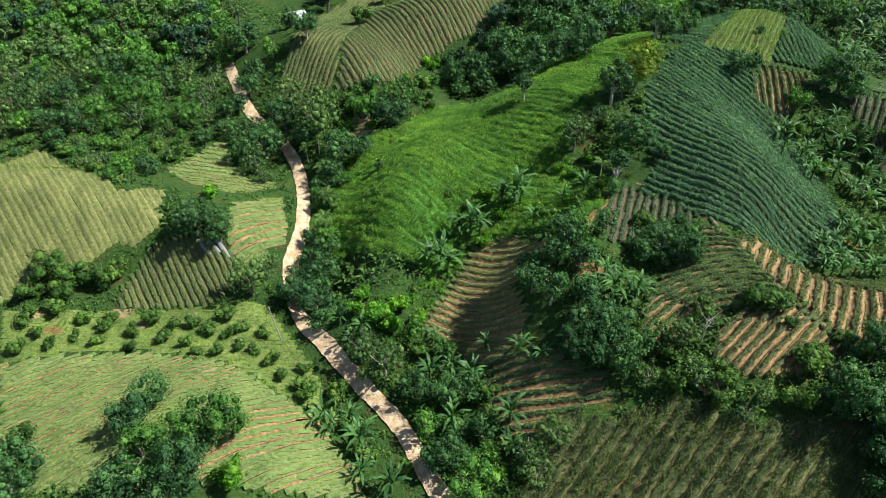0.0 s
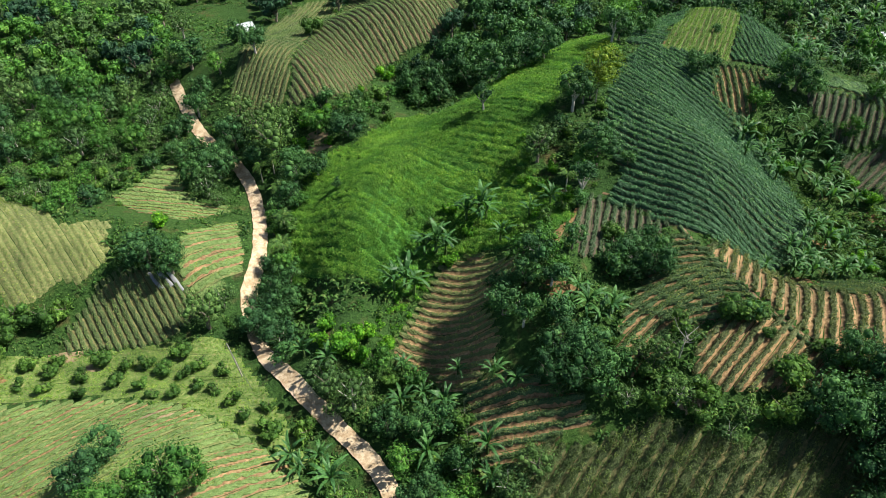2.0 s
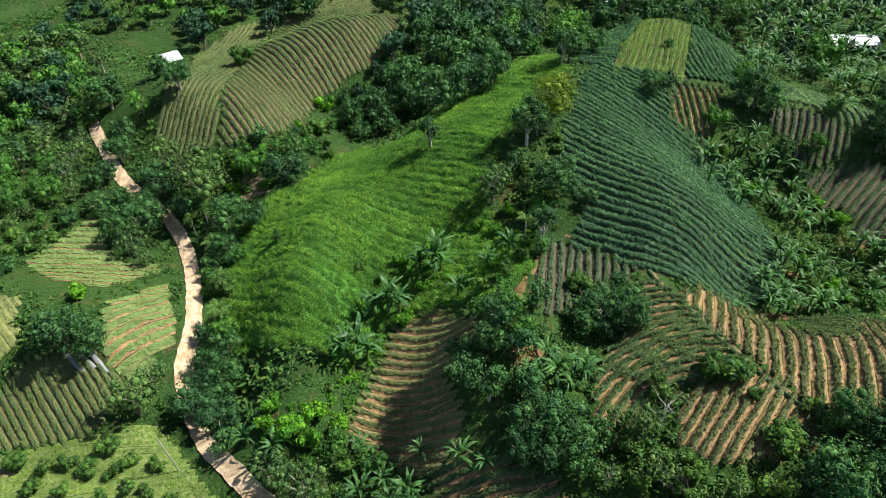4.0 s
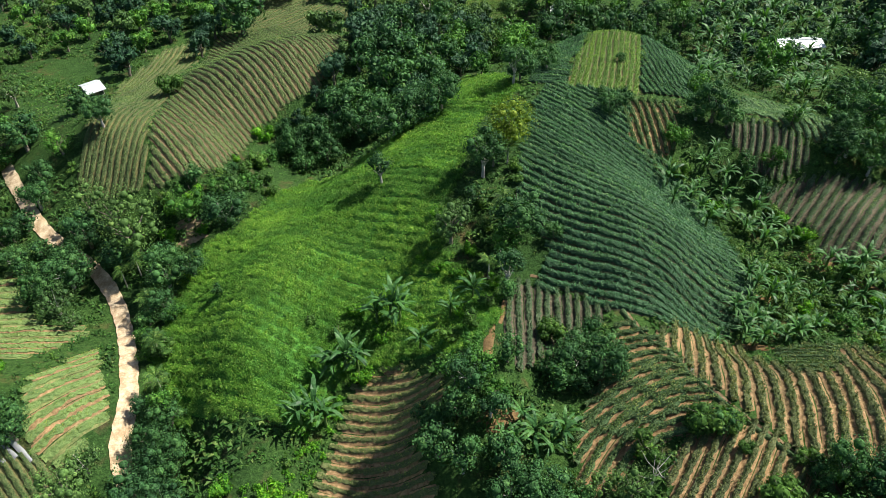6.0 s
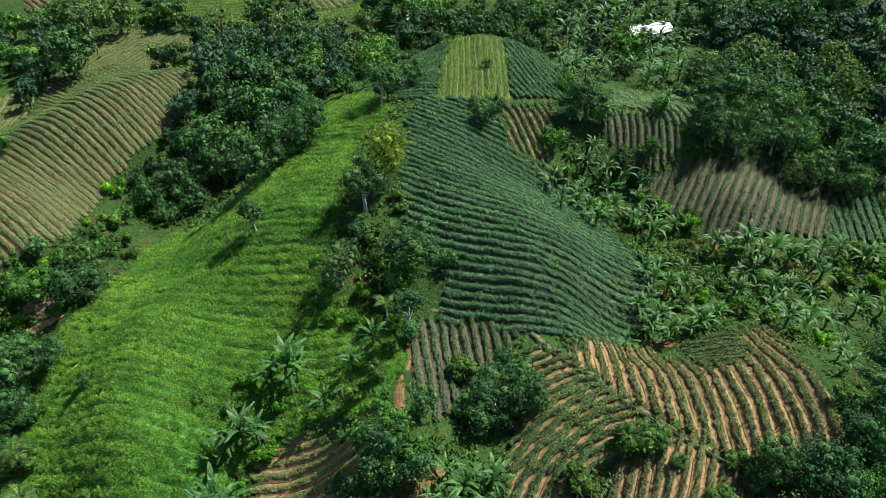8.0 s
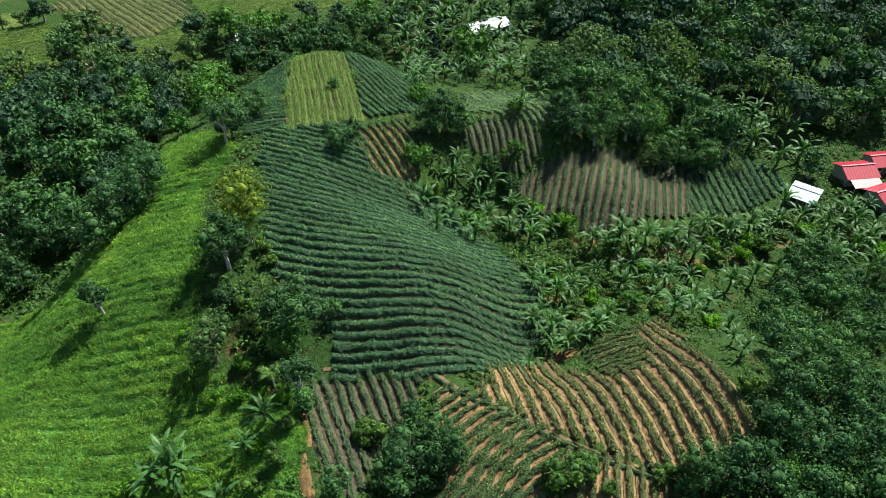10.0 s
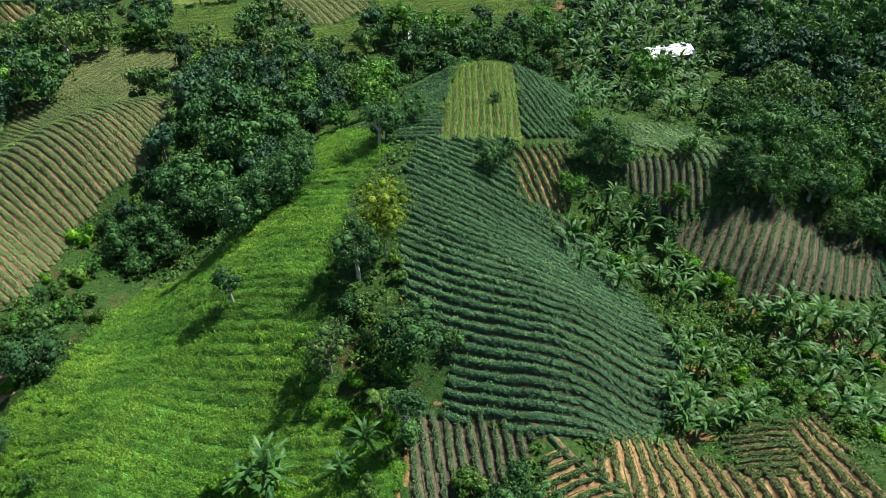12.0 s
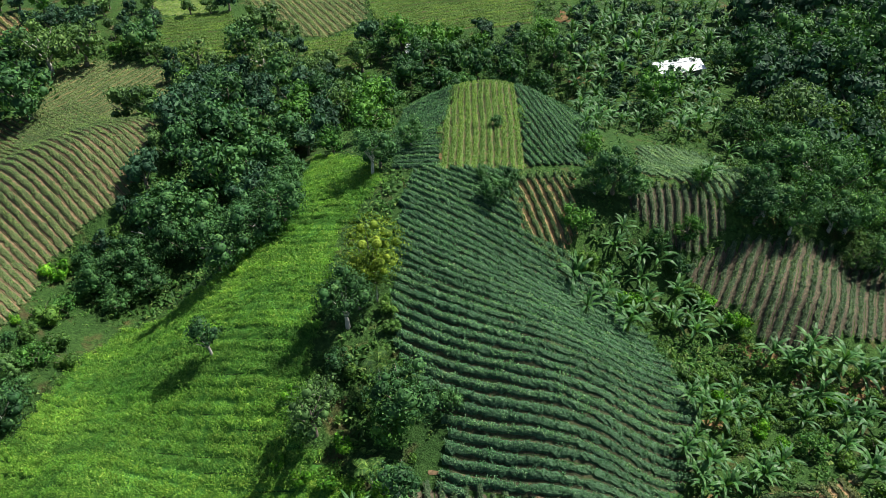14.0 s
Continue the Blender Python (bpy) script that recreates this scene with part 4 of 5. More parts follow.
for x, y, r in [(156.8, 140.9, 7.4), (159.5, 162.7, 6.4), (172.7, 148.3, 8.1), (137.9, 160.2, 4.4), (174, 158.6, 6.7), (78, 112, 2.3), (26.6, 87.6, 2), (96.7, 64.4, 4.7), (96.8, 59.5, 5), (72.8, 57.5, 3.9), (80.2, 55, 4.4), (92.9, 53.8, 5), (64.7, 53.2, 3.5), (66.8, 50, 3.7), (59.4, 51.7, 3.4), (60.6, 48.3, 3.6), (64.6, 46.2, 3.7), (57.2, 47.1, 3.2), (60.3, 44, 3.5), (124, 98.6, 6.6), (118.2, 98.2, 5), (125.3, 93.9, 5.2)]:
    tree("d", x, y, r)
for x, y, r in [(121.9, 124, 4.3), (122.8, 116.2, 4.9), (141.8, 127, 5.6), (163.3, 117.1, 6.6), (150.6, 113.2, 5.1), (150.6, 106.2, 5), (151, 87.5, 5.9), (167.8, 90.8, 6.4), (158.2, 81.9, 6.9), (173.3, 100, 6.7), (187.2, 94.6, 7.1), (180.8, 110.7, 6.4), (176.6, 118.8, 6.4), (167.5, 127.3, 6.2), (130.9, 79.3, 4), (110.7, 98, 4.4), (116.1, 93.9, 4), (110.3, 104.7, 4.4), (94.1, 109.4, 3.6)]:
    tree("d", x, y, r)
for x, y, r in [(-31.8, 47.2, 3.6), (-34.3, 45, 4), (-28.2, 50, 3.8), (-25.8, 50.4, 3.1), (-1.7, 53.1, 2.5), (3.7, 44, 3.6), (-16.2, 125.5, 3.5), (-38.4, 148.5, 3), (-50.9, 153, 3.1), (-52.5, 160.2, 3.5), (-18.7, 107.2, 1.9), (-19.3, 90.4, 2.4), (-10.6, 129.3, 2.7), (-2.1, 126.8, 2.7), (42.8, 178.7, 4.6), (56.9, 172.5, 4.8), (66.5, 117.2, 2.6), (82.7, 111.5, 2.7), (79.6, 132.7, 2.3), (89.4, 117.4, 2), (16, 75.1, 2.3), (18.2, 74.1, 2.3), (19.4, 70.9, 1.8), (51.6, 158.6, 4.7), (42.4, 173.5, 3.5), (43.3, 156, 2.8), (77.2, 204, 5.9), (110.5, 192.9, 3.9), (112.6, 154.1, 4.9)]:
    tree("g", x, y, r)
for x, y, r in [(114.1, 105.4, 4.3), (74.7, 78.5, 2.2), (18.9, 78.6, 1.5), (55.7, 49.1, 3.1), (55.8, 51.1, 1.9)]:
    tree("g", x, y, r)
for x, y, r in [(-25.2, 44.4, 3), (-9.2, 70.1, 2.8), (-6.5, 71.9, 2.3), (-12, 73.9, 2), (-7.6, 68.5, 2.4), (-3.6, 70.6, 2), (-40.2, 97.9, 2.2), (-1.1, 126.1, 2.9), (-2.4, 148.6, 2.4), (-18.8, 127.6, 2.4), (-13.7, 120.3, 1.6), (6.3, 84.9, 1.7), (10, 89.5, 1.6), (2.2, 82.4, 1.4), (-12.4, 120.4, 1.7), (-14.1, 122.6, 1.3), (-0.8, 132, 2.2), (-7.8, 139.2, 1.2), (25.4, 90.2, 1.5), (19.9, 86.8, 1.3), (7.1, 94.5, 1.6)]:
    tree("l", x, y, r)
for x, y, r in [(-53.1, 50.9, 2.1), (-3.1, 65.7, 1.6), (-9.5, 49.6, 2.1), (-14.2, 59.2, 2.2), (-18.7, 59.3, 2.1), (28.6, 57.6, 2.1), (39.5, 63.4, 2.7), (41.8, 61.9, 2.2), (32.1, 50.6, 1.9), (28.4, 53.6, 1.9), (43.2, 53.2, 2.6), (40.3, 49.3, 2.5), (-4.9, 139.4, 3), (-20.1, 100.3, 2.3), (-20.9, 94.2, 2.2), (-52.2, 152.4, 2.6), (-19.6, 164.8, 2.9), (-63.7, 73.6, 2.4), (-60.6, 75.7, 2.4), (-63.4, 82.6, 3.5), (-58.9, 82.1, 3.4), (-54.6, 81.6, 3), (-59.9, 79.2, 2.8), (-65.1, 79.1, 2.7), (-52.3, 82.9, 2.4), (-51.6, 73, 1.5), (-51.1, 69.8, 1.5), (-46.4, 71.7, 1.5), (-44.7, 74.5, 1.7), (-40.7, 73.1, 1.6)]:
    tree("s", x, y, r)
for x, y, r in [(-37.7, 73.3, 1.6), (-41.5, 70, 1.4), (-46, 68.4, 1.5), (-37.7, 69, 1.4), (-35, 71.3, 1.6), (-32.2, 70.2, 1.4), (-29.8, 67.6, 1.4), (-55.2, 74.4, 1.4), (-55.2, 70.4, 1.3), (-61.1, 70.8, 1.5), (-62.2, 67.8, 1.5), (-27.1, 66.4, 1.3), (-24.1, 64, 1.5), (-32.4, 66.4, 1.2), (-35.3, 66.5, 1.2), (-57.7, 68.6, 1.3), (-51.3, 75.2, 1.3), (-30, 71.9, 1.8), (-26.4, 70.7, 1.4), (-33.1, 74.3, 1.8), (-22.2, 61.9, 1.5), (-19.4, 63.6, 1.3), (0.9, 94.2, 0.9), (15.4, 91.8, 0.7), (-22.5, 115.6, 2.2), (29.3, 79.7, 2), (40.4, 62.5, 1.6), (38.6, 62.7, 1.4), (42.8, 59, 1), (33.2, 62.2, 2.2)]:
    tree("s", x, y, r)
for x, y, r in [(47.9, 56, 1.7), (50.4, 54.3, 2), (34.2, 60.5, 1.5), (65.6, 112.3, 2.7), (74.6, 69.7, 1.7), (23.5, 86.4, 1.6), (20.5, 83.1, 1.6), (17.5, 83.2, 1.5), (4.3, 92.4, 1.4), (62.4, 56.5, 1.6)]:
    tree("s", x, y, r)
for x, y, r in [(-11.7, 65.1, 3.4), (-8.1, 62.8, 3.6), (-10, 62.2, 2.4), (13.7, 49.4, 3), (10.2, 47.4, 2.6), (11, 45.1, 2.8), (-30.3, 79.4, 4), (-28.5, 83.2, 2.4), (13.7, 71.3, 1.8), (30.1, 58.4, 2.7), (30.5, 53, 2.5), (17.6, 57.2, 1.5), (27.8, 59.7, 2.2), (25.3, 54.7, 1.9), (-24.7, 123.4, 5.4), (-32.5, 133, 4.2), (-36.6, 114.2, 3.4), (-9.7, 129.5, 3.1), (-50, 155.6, 3.4), (-54.2, 180.8, 3.6), (-28.3, 129, 4.6), (-4, 129.4, 3.2), (55.8, 185.1, 3.7), (0, 228.6, 6.8), (7.4, 228.4, 6.8), (30.5, 215, 5)]:
    tree("o", x, y, r)
for x, y, r in [(43.3, 201.8, 6), (24.6, 197.9, 4), (50.8, 174.4, 4), (51.3, 194.3, 4.5), (151.5, 82.4, 4), (107.1, 99.2, 3.2), (121.4, 89.2, 1.9)]:
    tree("o", x, y, r)
for x, y, r in [(-15, 70.2, 1.89), (-11.5, 68, 1.89), (-1.8, 61.6, 2.07), (1.6, 59.4, 2.07), (1.2, 62.5, 1.53), (8.5, 52.7, 2.34), (8.5, 49, 1.8), (-10.6, 51.7, 2.52), (-6.3, 44.9, 2.43), (-15.7, 55.6, 2.25), (25.7, 66.6, 2.34), (22.7, 66.9, 2.16), (24.2, 65.6, 1.8), (10, 61, 1.89), (5.9, 64.1, 1.5), (16, 60.7, 1.5), (12.7, 59.2, 1.62), (11.6, 92.3, 2.43), (9.7, 92.3, 2.07), (12.7, 91.2, 1.89), (4.5, 87.4, 2.43), (2.7, 87.4, 2.07), (6, 86.8, 1.89), (-0.5, 81.7, 2.34), (-2.2, 81.3, 1.98), (0.8, 80.8, 1.89), (21.6, 68.7, 1.62), (20, 66.5, 1.62), (18.9, 66.8, 1.5)]:
    banana(x, y, r)
for x, y, r in [(73.3, 115.1, 1.89), (70.7, 113.2, 2.07), (22.1, 89.1, 1.98), (18.7, 87.6, 1.98), (14.1, 85.2, 1.71), (66.2, 88.5, 1.98), (67, 86.2, 2.16), (59.9, 84.4, 1.89), (61.7, 82.2, 2.07), (61.1, 78.7, 2.07), (59.2, 80.2, 1.71), (63.9, 78.1, 1.71), (65.1, 77.8, 2.16), (53.5, 78.9, 1.71), (65, 89.5, 1.89), (68, 78, 2.34), (65.3, 104.6, 2.16), (65.4, 102, 2.43), (59.9, 104.6, 2.07), (71.6, 105.6, 2.43), (76, 101.6, 2.07), (74.9, 99, 2.43), (76.5, 105.1, 2.61), (81.2, 91.3, 2.34), (81.9, 88.8, 2.52), (85, 88.9, 2.52), (86.4, 86.7, 2.07), (88.5, 86.1, 2.61), (89.6, 83.9, 2.52)]:
    banana(x, y, r)
for x, y, r in [(92.9, 83.7, 2.34), (93.3, 81.5, 2.16), (81.7, 83.8, 2.61), (82.4, 80.1, 2.34), (83.6, 78.6, 2.52), (81.3, 72.9, 2.52), (77.1, 73.2, 2.25), (61.8, 110, 2.52), (65.5, 107.8, 2.16), (76.7, 110.2, 2.61), (62.2, 85, 1.89), (64.5, 82.8, 1.53), (66.2, 79.3, 1.53), (63.4, 79, 1.53), (59.4, 81.4, 1.89), (59.7, 78.7, 1.62), (78.8, 77.2, 1.8), (83.7, 71.4, 1.89), (78.7, 65.9, 1.71), (70.1, 62.1, 1.53), (67.4, 59.8, 1.53), (80.4, 84.7, 1.98), (91.9, 79.3, 2.34), (95.9, 70.7, 2.16), (91.3, 72.1, 2.25), (99.7, 69.1, 2.34), (101.4, 79.1, 2.52), (106.6, 77.8, 2.34), (106.8, 74.5, 1.98), (106.3, 70.5, 2.43)]:
    banana(x, y, r)
for x, y, r in [(110.3, 68.8, 2.52), (110.6, 65.1, 2.52), (116.4, 64, 2.34), (112.8, 59.7, 2.43), (122.5, 66.6, 2.25), (118.3, 69.7, 2.61), (123.7, 69.2, 2.52), (99.9, 82.4, 2.07), (96.1, 83.1, 1.89), (83.5, 89.6, 1.71), (86.5, 89.9, 2.16), (112.2, 75.5, 2.25), (116.8, 73.8, 2.07), (119.5, 63.4, 2.25), (118.2, 77.9, 2.61), (138.6, 96.3, 3.06), (142.4, 100.9, 2.43), (137.2, 92.9, 2.79), (146, 95.1, 2.52), (139.4, 88, 2.88), (136, 83.8, 2.52), (130.3, 85.5, 2.88), (131.2, 92, 2.97), (88.9, 148.3, 2.43), (88.7, 142.6, 2.7), (85.1, 141.2, 2.16), (120.9, 180.9, 2.79), (121.6, 175.2, 3.24), (121.1, 188.4, 2.88), (113.3, 184.5, 2.88)]:
    banana(x, y, r)
for x, y, r in [(127.5, 187.7, 3.33), (128.2, 179.3, 3.4), (135, 181.2, 3.06), (134.7, 174.2, 2.88), (113.9, 167.3, 3.33), (116.7, 140.5, 2.61), (111.6, 140.3, 3.06), (105.9, 138.9, 2.88), (109.3, 129.7, 2.43), (90.7, 117.4, 2.07), (141.9, 176.5, 3.4), (141, 169.3, 3.4), (109.6, 167.9, 2.97), (133.7, 184.2, 3.4), (109.7, 174.5, 3.15)]:
    banana(x, y, r)
for x, y, r in [(32.2, 58.5, 2.7), (42.8, 69.8, 0.5)]:
    dead_tree(x, y, r)
for x, y, r in [(-24.8, 119.2, 1.6), (-27, 117.8, 1.6), (-22.6, 109.8, 1.6), (-20.7, 100.1, 1.6), (-20.2, 93.4, 1.6)]:
    palm(x, y, r)
for x, y, r in [(131.4, 134.5, 6.24), (124.2, 134.2, 4.914), (133.1, 128, 4.992), (124, 139.6, 4.056), (146.5, 125.9, 5.304), (142.3, 117.6, 5.304), (151.4, 101.4, 5.538), (149.7, 93.6, 4.602)]:
    tree("m", x, y, r)


# trees between the gully plot and the bank of orange soil
for x, y, r in [(16.9, 73.2, 2.7), (18.6, 64.7, 2.3), (22.2, 75.4, 2)]:
    tree("d", x, y, r, lift=0.8)
for x, y, r in [(18.3, 69.2, 2.2), (12.2, 68.5, 2.6), (11.6, 73.8, 1.8), (14.3, 65.4, 2.4)]:
    tree("d", x, y, r, lift=0.8)
# trees that lean over the road
for x, y, r in [(-21.9, 82, 3.6), (-23.6, 79.9, 2.4), (-36.4, 125.7, 2.8), (-33.5, 122.3, 2.4), (-20.4, 81.9, 3.2)]:
    tree("d", x, y, r, "dark green tree overhanging the dirt road")
# the row of trees down the ridge between the grass and the pineapple rows
tree("d", 14.6, 113.3, 2.2, "small dark tree standing alone on the grass ridge", 1.6)
tree("y", 34.3, 113.7, 4.4, lift=1.2)
tree("y", 33.0, 112.0, 2.5, "yellow-green young tree under a taller one", 0.8)
tree("d", 29.3, 108.9, 3.6, "dark green tree with a thin pale trunk on the ridge", 2.0)
tree("d", 31.4, 110.6, 2.3, "dark green tree under a yellow-green one", 1.0)
tree("o", 21.9, 99.5, 3.6, "grey-green feathery tree with an open crown on the ridge", 0.6)
tree("o", 23.9, 101.8, 2.2, lift=0.3)
tree("d", 30.7, 96.4, 4.4, "large blue-green round tree at the edge of the pineapple rows", 1.6)
tree("g", 28.6, 95.2, 2.6)
tree("d", 26.3, 88.1, 2.6, "tall dark tree with a long bare trunk on the ridge", 4.2)
tree("d", 35.6, 95.4, 1.6, "small dark tree beside the large round one")
tree("d", 26.4, 104.6, 1.9)
tree("d", 43.3, 136.4, 3.2, "dark tree with a bare lower trunk at the ridge's end", 3.0)
for x, y, r in [(34.5, 108.7, 1.5), (33.6, 106.4, 1.2), (27.6, 103.7, 1.4), (24.6, 103.2, 1.3), (31.6, 104.2, 1.1), (32.2, 102.2, 1.0)]:
    tree("s", x, y, r, "low shrub among yellow grass on the ridge")
for x, y, r in [(18.9, 96, 1.5), (21.3, 94, 1.4), (20.8, 104.2, 1.1), (17.4, 98.6, 1.2), (22.7, 91.9, 1.3), (24.0, 96.8, 1.5)]:
    tree("l", x, y, r)
for x, y, r in [(29.9, 101.3, 1.6), (25.1, 91.8, 1.5), (27.1, 90.4, 1.3), (33.7, 110.9, 1.3)]:
    palm(x, y, r)


# woods: outlines that are filled with trees, metres between them, kinds of tree, their sizes
FAR_WOODS = []


def woods(edge, apart, kinds, low, high):
    edge = np.asarray(edge, float)
    (x0, y0), (x1, y1) = edge.min(0), edge.max(0)
    n = int((x1 - x0) * (y1 - y0) / apart ** 2 * 5)
    xs, ys, rs = RNG.uniform(x0, x1, n), RNG.uniform(y0, y1, n), RNG.uniform(low, high, n)
    free = inside(edge, xs, ys) & (road_distance(xs, ys) > 1.5 + 0.5 * rs)
    for f in FIELD_EDGES:
        free &= ~inside(f, xs, ys)
    for x, y, r in zip(xs[free].tolist(), ys[free].tolist(), rs[free].tolist()):
        if all((x - a) ** 2 + (y - b) ** 2 > (apart * 0.55 + 0.45 * c) ** 2 for a, b, c in TREES):
            kind = kinds[int(RNG.integers(0, len(kinds)))]
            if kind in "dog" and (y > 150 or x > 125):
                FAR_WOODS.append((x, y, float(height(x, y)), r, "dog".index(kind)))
                TREES.append((x, y, r))
            else:
                {"b": banana, "p": palm}.get(kind, lambda *a: tree(kind, *a))(round(x, 2), round(y, 2), round(r, 2))


woods([(-127.9, 200.2), (-64.3, 200.4), (-53.1, 159.4), (-47.3, 137.7), (-54.5, 129.1), (-93, 126.8)], 4.6, "googod", 2.6, 4.6)
woods([(167.4, 188.3), (208.5, 168.3), (130, 107), (94.1, 111.1), (143.9, 161.1)], 6.4, "dddd", 4.2, 6.4)
woods([(158.8, 166.8), (228.7, 105.4), (156.5, 75.2), (143.9, 89.1), (142.6, 108.2), (129, 140.7)], 6.6, "dddddd", 4.2, 6.6)
woods([(44.6, 214), (84, 206), (116, 192), (106.6, 176.1), (95, 182.9), (72.5, 192.4), (42.7, 203.2)], 6, "odogd", 3, 4.5)
woods([(126.6, 206.1), (166, 186.7), (151.8, 171.5), (115.9, 142), (89.4, 142.7), (103.8, 172.1)], 3.8, "bbddb", 1.7, 2.6)
woods([(68.6, 93.6), (82.1, 84.2), (94, 78.7), (77.7, 67.8), (74.9, 78.2), (62.3, 85.3)], 3.3, "bblss", 1.4, 2)
woods([(2.1, 145.7), (13.3, 161.1), (30.1, 209.9), (57.5, 198.8), (45.7, 163.8), (26.1, 133.6), (15.5, 149.3), (5.7, 143.9)], 4.2, "dd", 2.8, 4.2)
woods([(103.5, 70), (117.2, 58.7), (64.9, 42.3), (55.6, 49.1)], 4.5, "dd", 2.8, 4)
woods([(-13.6, 276.5), (45.6, 247.7), (42.7, 203.2), (24.4, 209.5), (24.7, 233.5), (2.7, 234.4), (-14.6, 231.7)], 6, "oogd", 2.4, 3.8)
woods([(-53.9, 257.5), (-7.9, 241.9), (-15.9, 220.6), (-48.1, 208.4)], 6, "odg", 2.6, 4.2)
woods([(-42.2, 246.1), (-16.8, 228.5), (4.7, 227.8), (-1.3, 208.2), (-23.3, 182.3), (-38.3, 196)], 6, "ddg", 2.6, 4.2)
woods([(-48, 137.7), (-31, 124.7), (-29.7, 109.6), (-38.6, 110.6), (-45.2, 125)], 4.2, "od", 2, 3.4)
woods([(-16.3, 71.6), (-3.6, 71.5), (7.1, 56.5), (7.9, 45), (1.1, 44.8), (-4.8, 56.1)], 2.8, "bslgd", 1.5, 2.4)
woods([(-14.4, 60.1), (-3, 44.9), (-9.9, 44.9), (-16.8, 55.6)], 2.8, "sbs", 1.3, 2)
woods([(-23.1, 86.2), (-17.6, 89.6), (-20.7, 107.9), (-24.2, 109)], 2.6, "dsg", 1.4, 2.2)
woods([(62.5, 111.9), (73.6, 100.3), (82.6, 96.5), (80.6, 109.8), (69, 113.9)], 3, "bblsd", 1.6, 2.4)
woods([(92.6, 77.9), (106.6, 69.5), (113.4, 73.1), (99.8, 82.7)], 3.2, "bbls", 1.6, 2.1)
woods([(101.3, 83.5), (135.4, 66.3), (117.2, 58.7), (106.6, 69.5)], 3.2, "bblss", 1.6, 2.2)
woods([(28, 56.9), (37.1, 54.8), (40, 48.9), (33.5, 47.2), (27, 51.2)], 3.2, "so", 1.2, 2)
woods([(8.9, 171.6), (20.5, 177.1), (13.3, 155.4), (0.5, 143.8), (-9.1, 132.7), (-10, 136.5), (6.9, 156.7)], 3.4, "sgod", 1.3, 2.4)
woods([(-14.1, 245.2), (24.7, 233.5), (17.7, 198.3), (1.8, 202.9), (-14.6, 217.3)], 4.5, "odgs", 1.8, 3.2)
woods([(-93.6, 128), (-47.5, 135.7), (-45.2, 125), (-53.3, 113.2), (-56.3, 97.6), (-82, 122.2), (-86.8, 115.1)], 3.3, "gosds", 1.3, 2.6)
woods([(-22, 232), (22, 262), (62, 226), (50, 200), (10, 178), (-16, 205)], 7, "odgo", 2.8, 4.4)
woods([(-74.7, 247.8), (-49.5, 241.7), (-50.7, 208.2), (-65.9, 205.6)], 4.5, "odgs", 1.8, 3.2)
woods([(-21.4, 131.2), (-3.3, 136), (1.3, 125.8), (-9.8, 120), (-20.3, 119.5)], 3.4, "gdsl", 1.5, 2.6)



def far_woods():
    """The trees of the far woods, too many to tell apart."""
    every = np.array(FAR_WOODS)
    # the dense far woods wear the haze-tinted leaf
    for k, (mat, label) in enumerate((("f", "dense woods on the far hillsides, leaves tinted blue for haze"), ("o", "grey-green feathery woods on the far hillsides"), ("g", "bright green woods on the far hillsides"))):
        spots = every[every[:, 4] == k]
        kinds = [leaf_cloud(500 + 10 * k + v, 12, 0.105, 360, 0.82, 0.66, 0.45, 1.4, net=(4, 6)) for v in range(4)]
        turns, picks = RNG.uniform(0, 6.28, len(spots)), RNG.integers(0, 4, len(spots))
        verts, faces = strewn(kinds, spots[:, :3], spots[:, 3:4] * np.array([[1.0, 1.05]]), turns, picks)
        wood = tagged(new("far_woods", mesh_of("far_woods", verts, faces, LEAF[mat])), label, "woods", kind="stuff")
        verts, faces = strewn([trunk_set(900)], spots[:, :3], spots[:, 3:4] * np.array([[1.0, 1.0]]), turns, 0 * picks)
        tagged(child("trunks", mesh_of("trunks", verts, faces, BARK), wood), kind="stuff")


far_woods()

# ---- undergrowth ----
def undergrowth():
    """Weeds and low bushes wherever there is no field or road."""
    n = 46000
    x, y = RNG.uniform(-100, 165, n), 36 + 200 * RNG.random(n) ** 1.25
    near = road_distance(x, y) > 2.0
    for f in FIELD_EDGES:
        near &= ~inside(f, x, y)
    clump = np.sin(x * 0.21 + 2 * np.sin(y * 0.13)) + np.sin(y * 0.27 + 1.7 * np.sin(x * 0.11)) + RNG.normal(0, 0.6, n)
    near &= clump > -0.9
    x, y, clump = x[near], y[near], clump[near]
    size = np.clip(0.75 + 0.3 * clump, 0.5, 1.7)[:, None] * RNG.uniform(0.6, 1.3, (len(x), 2))
    kinds = [spray(200 + k, 6, 0.85, 0.16, 0.5, 0.2) for k in range(8)]
    verts, faces = strewn(kinds, np.stack([x, y, height(x, y)], -1), size, RNG.uniform(0, 6.28, len(x)), RNG.integers(0, 8, len(x)))
    tagged(new("weeds", mesh_of("weeds", verts, faces, LEAF["weed"])), "tangled green weeds and tall grass between the fields", "weeds", kind="stuff")
    pick = RNG.random(len(x)) < 0.018
    bx, by = x[pick], y[pick]
    kinds = [leaf_cloud(300 + k, 5, 0.15, 85, 0.7, 0.6, 0.15, 0.7, net=(3, 5)) for k in range(5)]
    size = RNG.uniform(0.6, 1.5, (len(bx), 1)) * np.array([[1.0, 0.95]])
    verts, faces = strewn(kinds, np.stack([bx, by, height(bx, by) - 0.1], -1), size, RNG.uniform(0, 6.28, len(bx)), RNG.integers(0, 5, len(bx)))
    tagged(new("low_bushes", mesh_of("low_bushes", verts, faces, LEAF["s"])), "low leafy bushes growing among the weeds", "bushes", kind="stuff")


undergrowth()


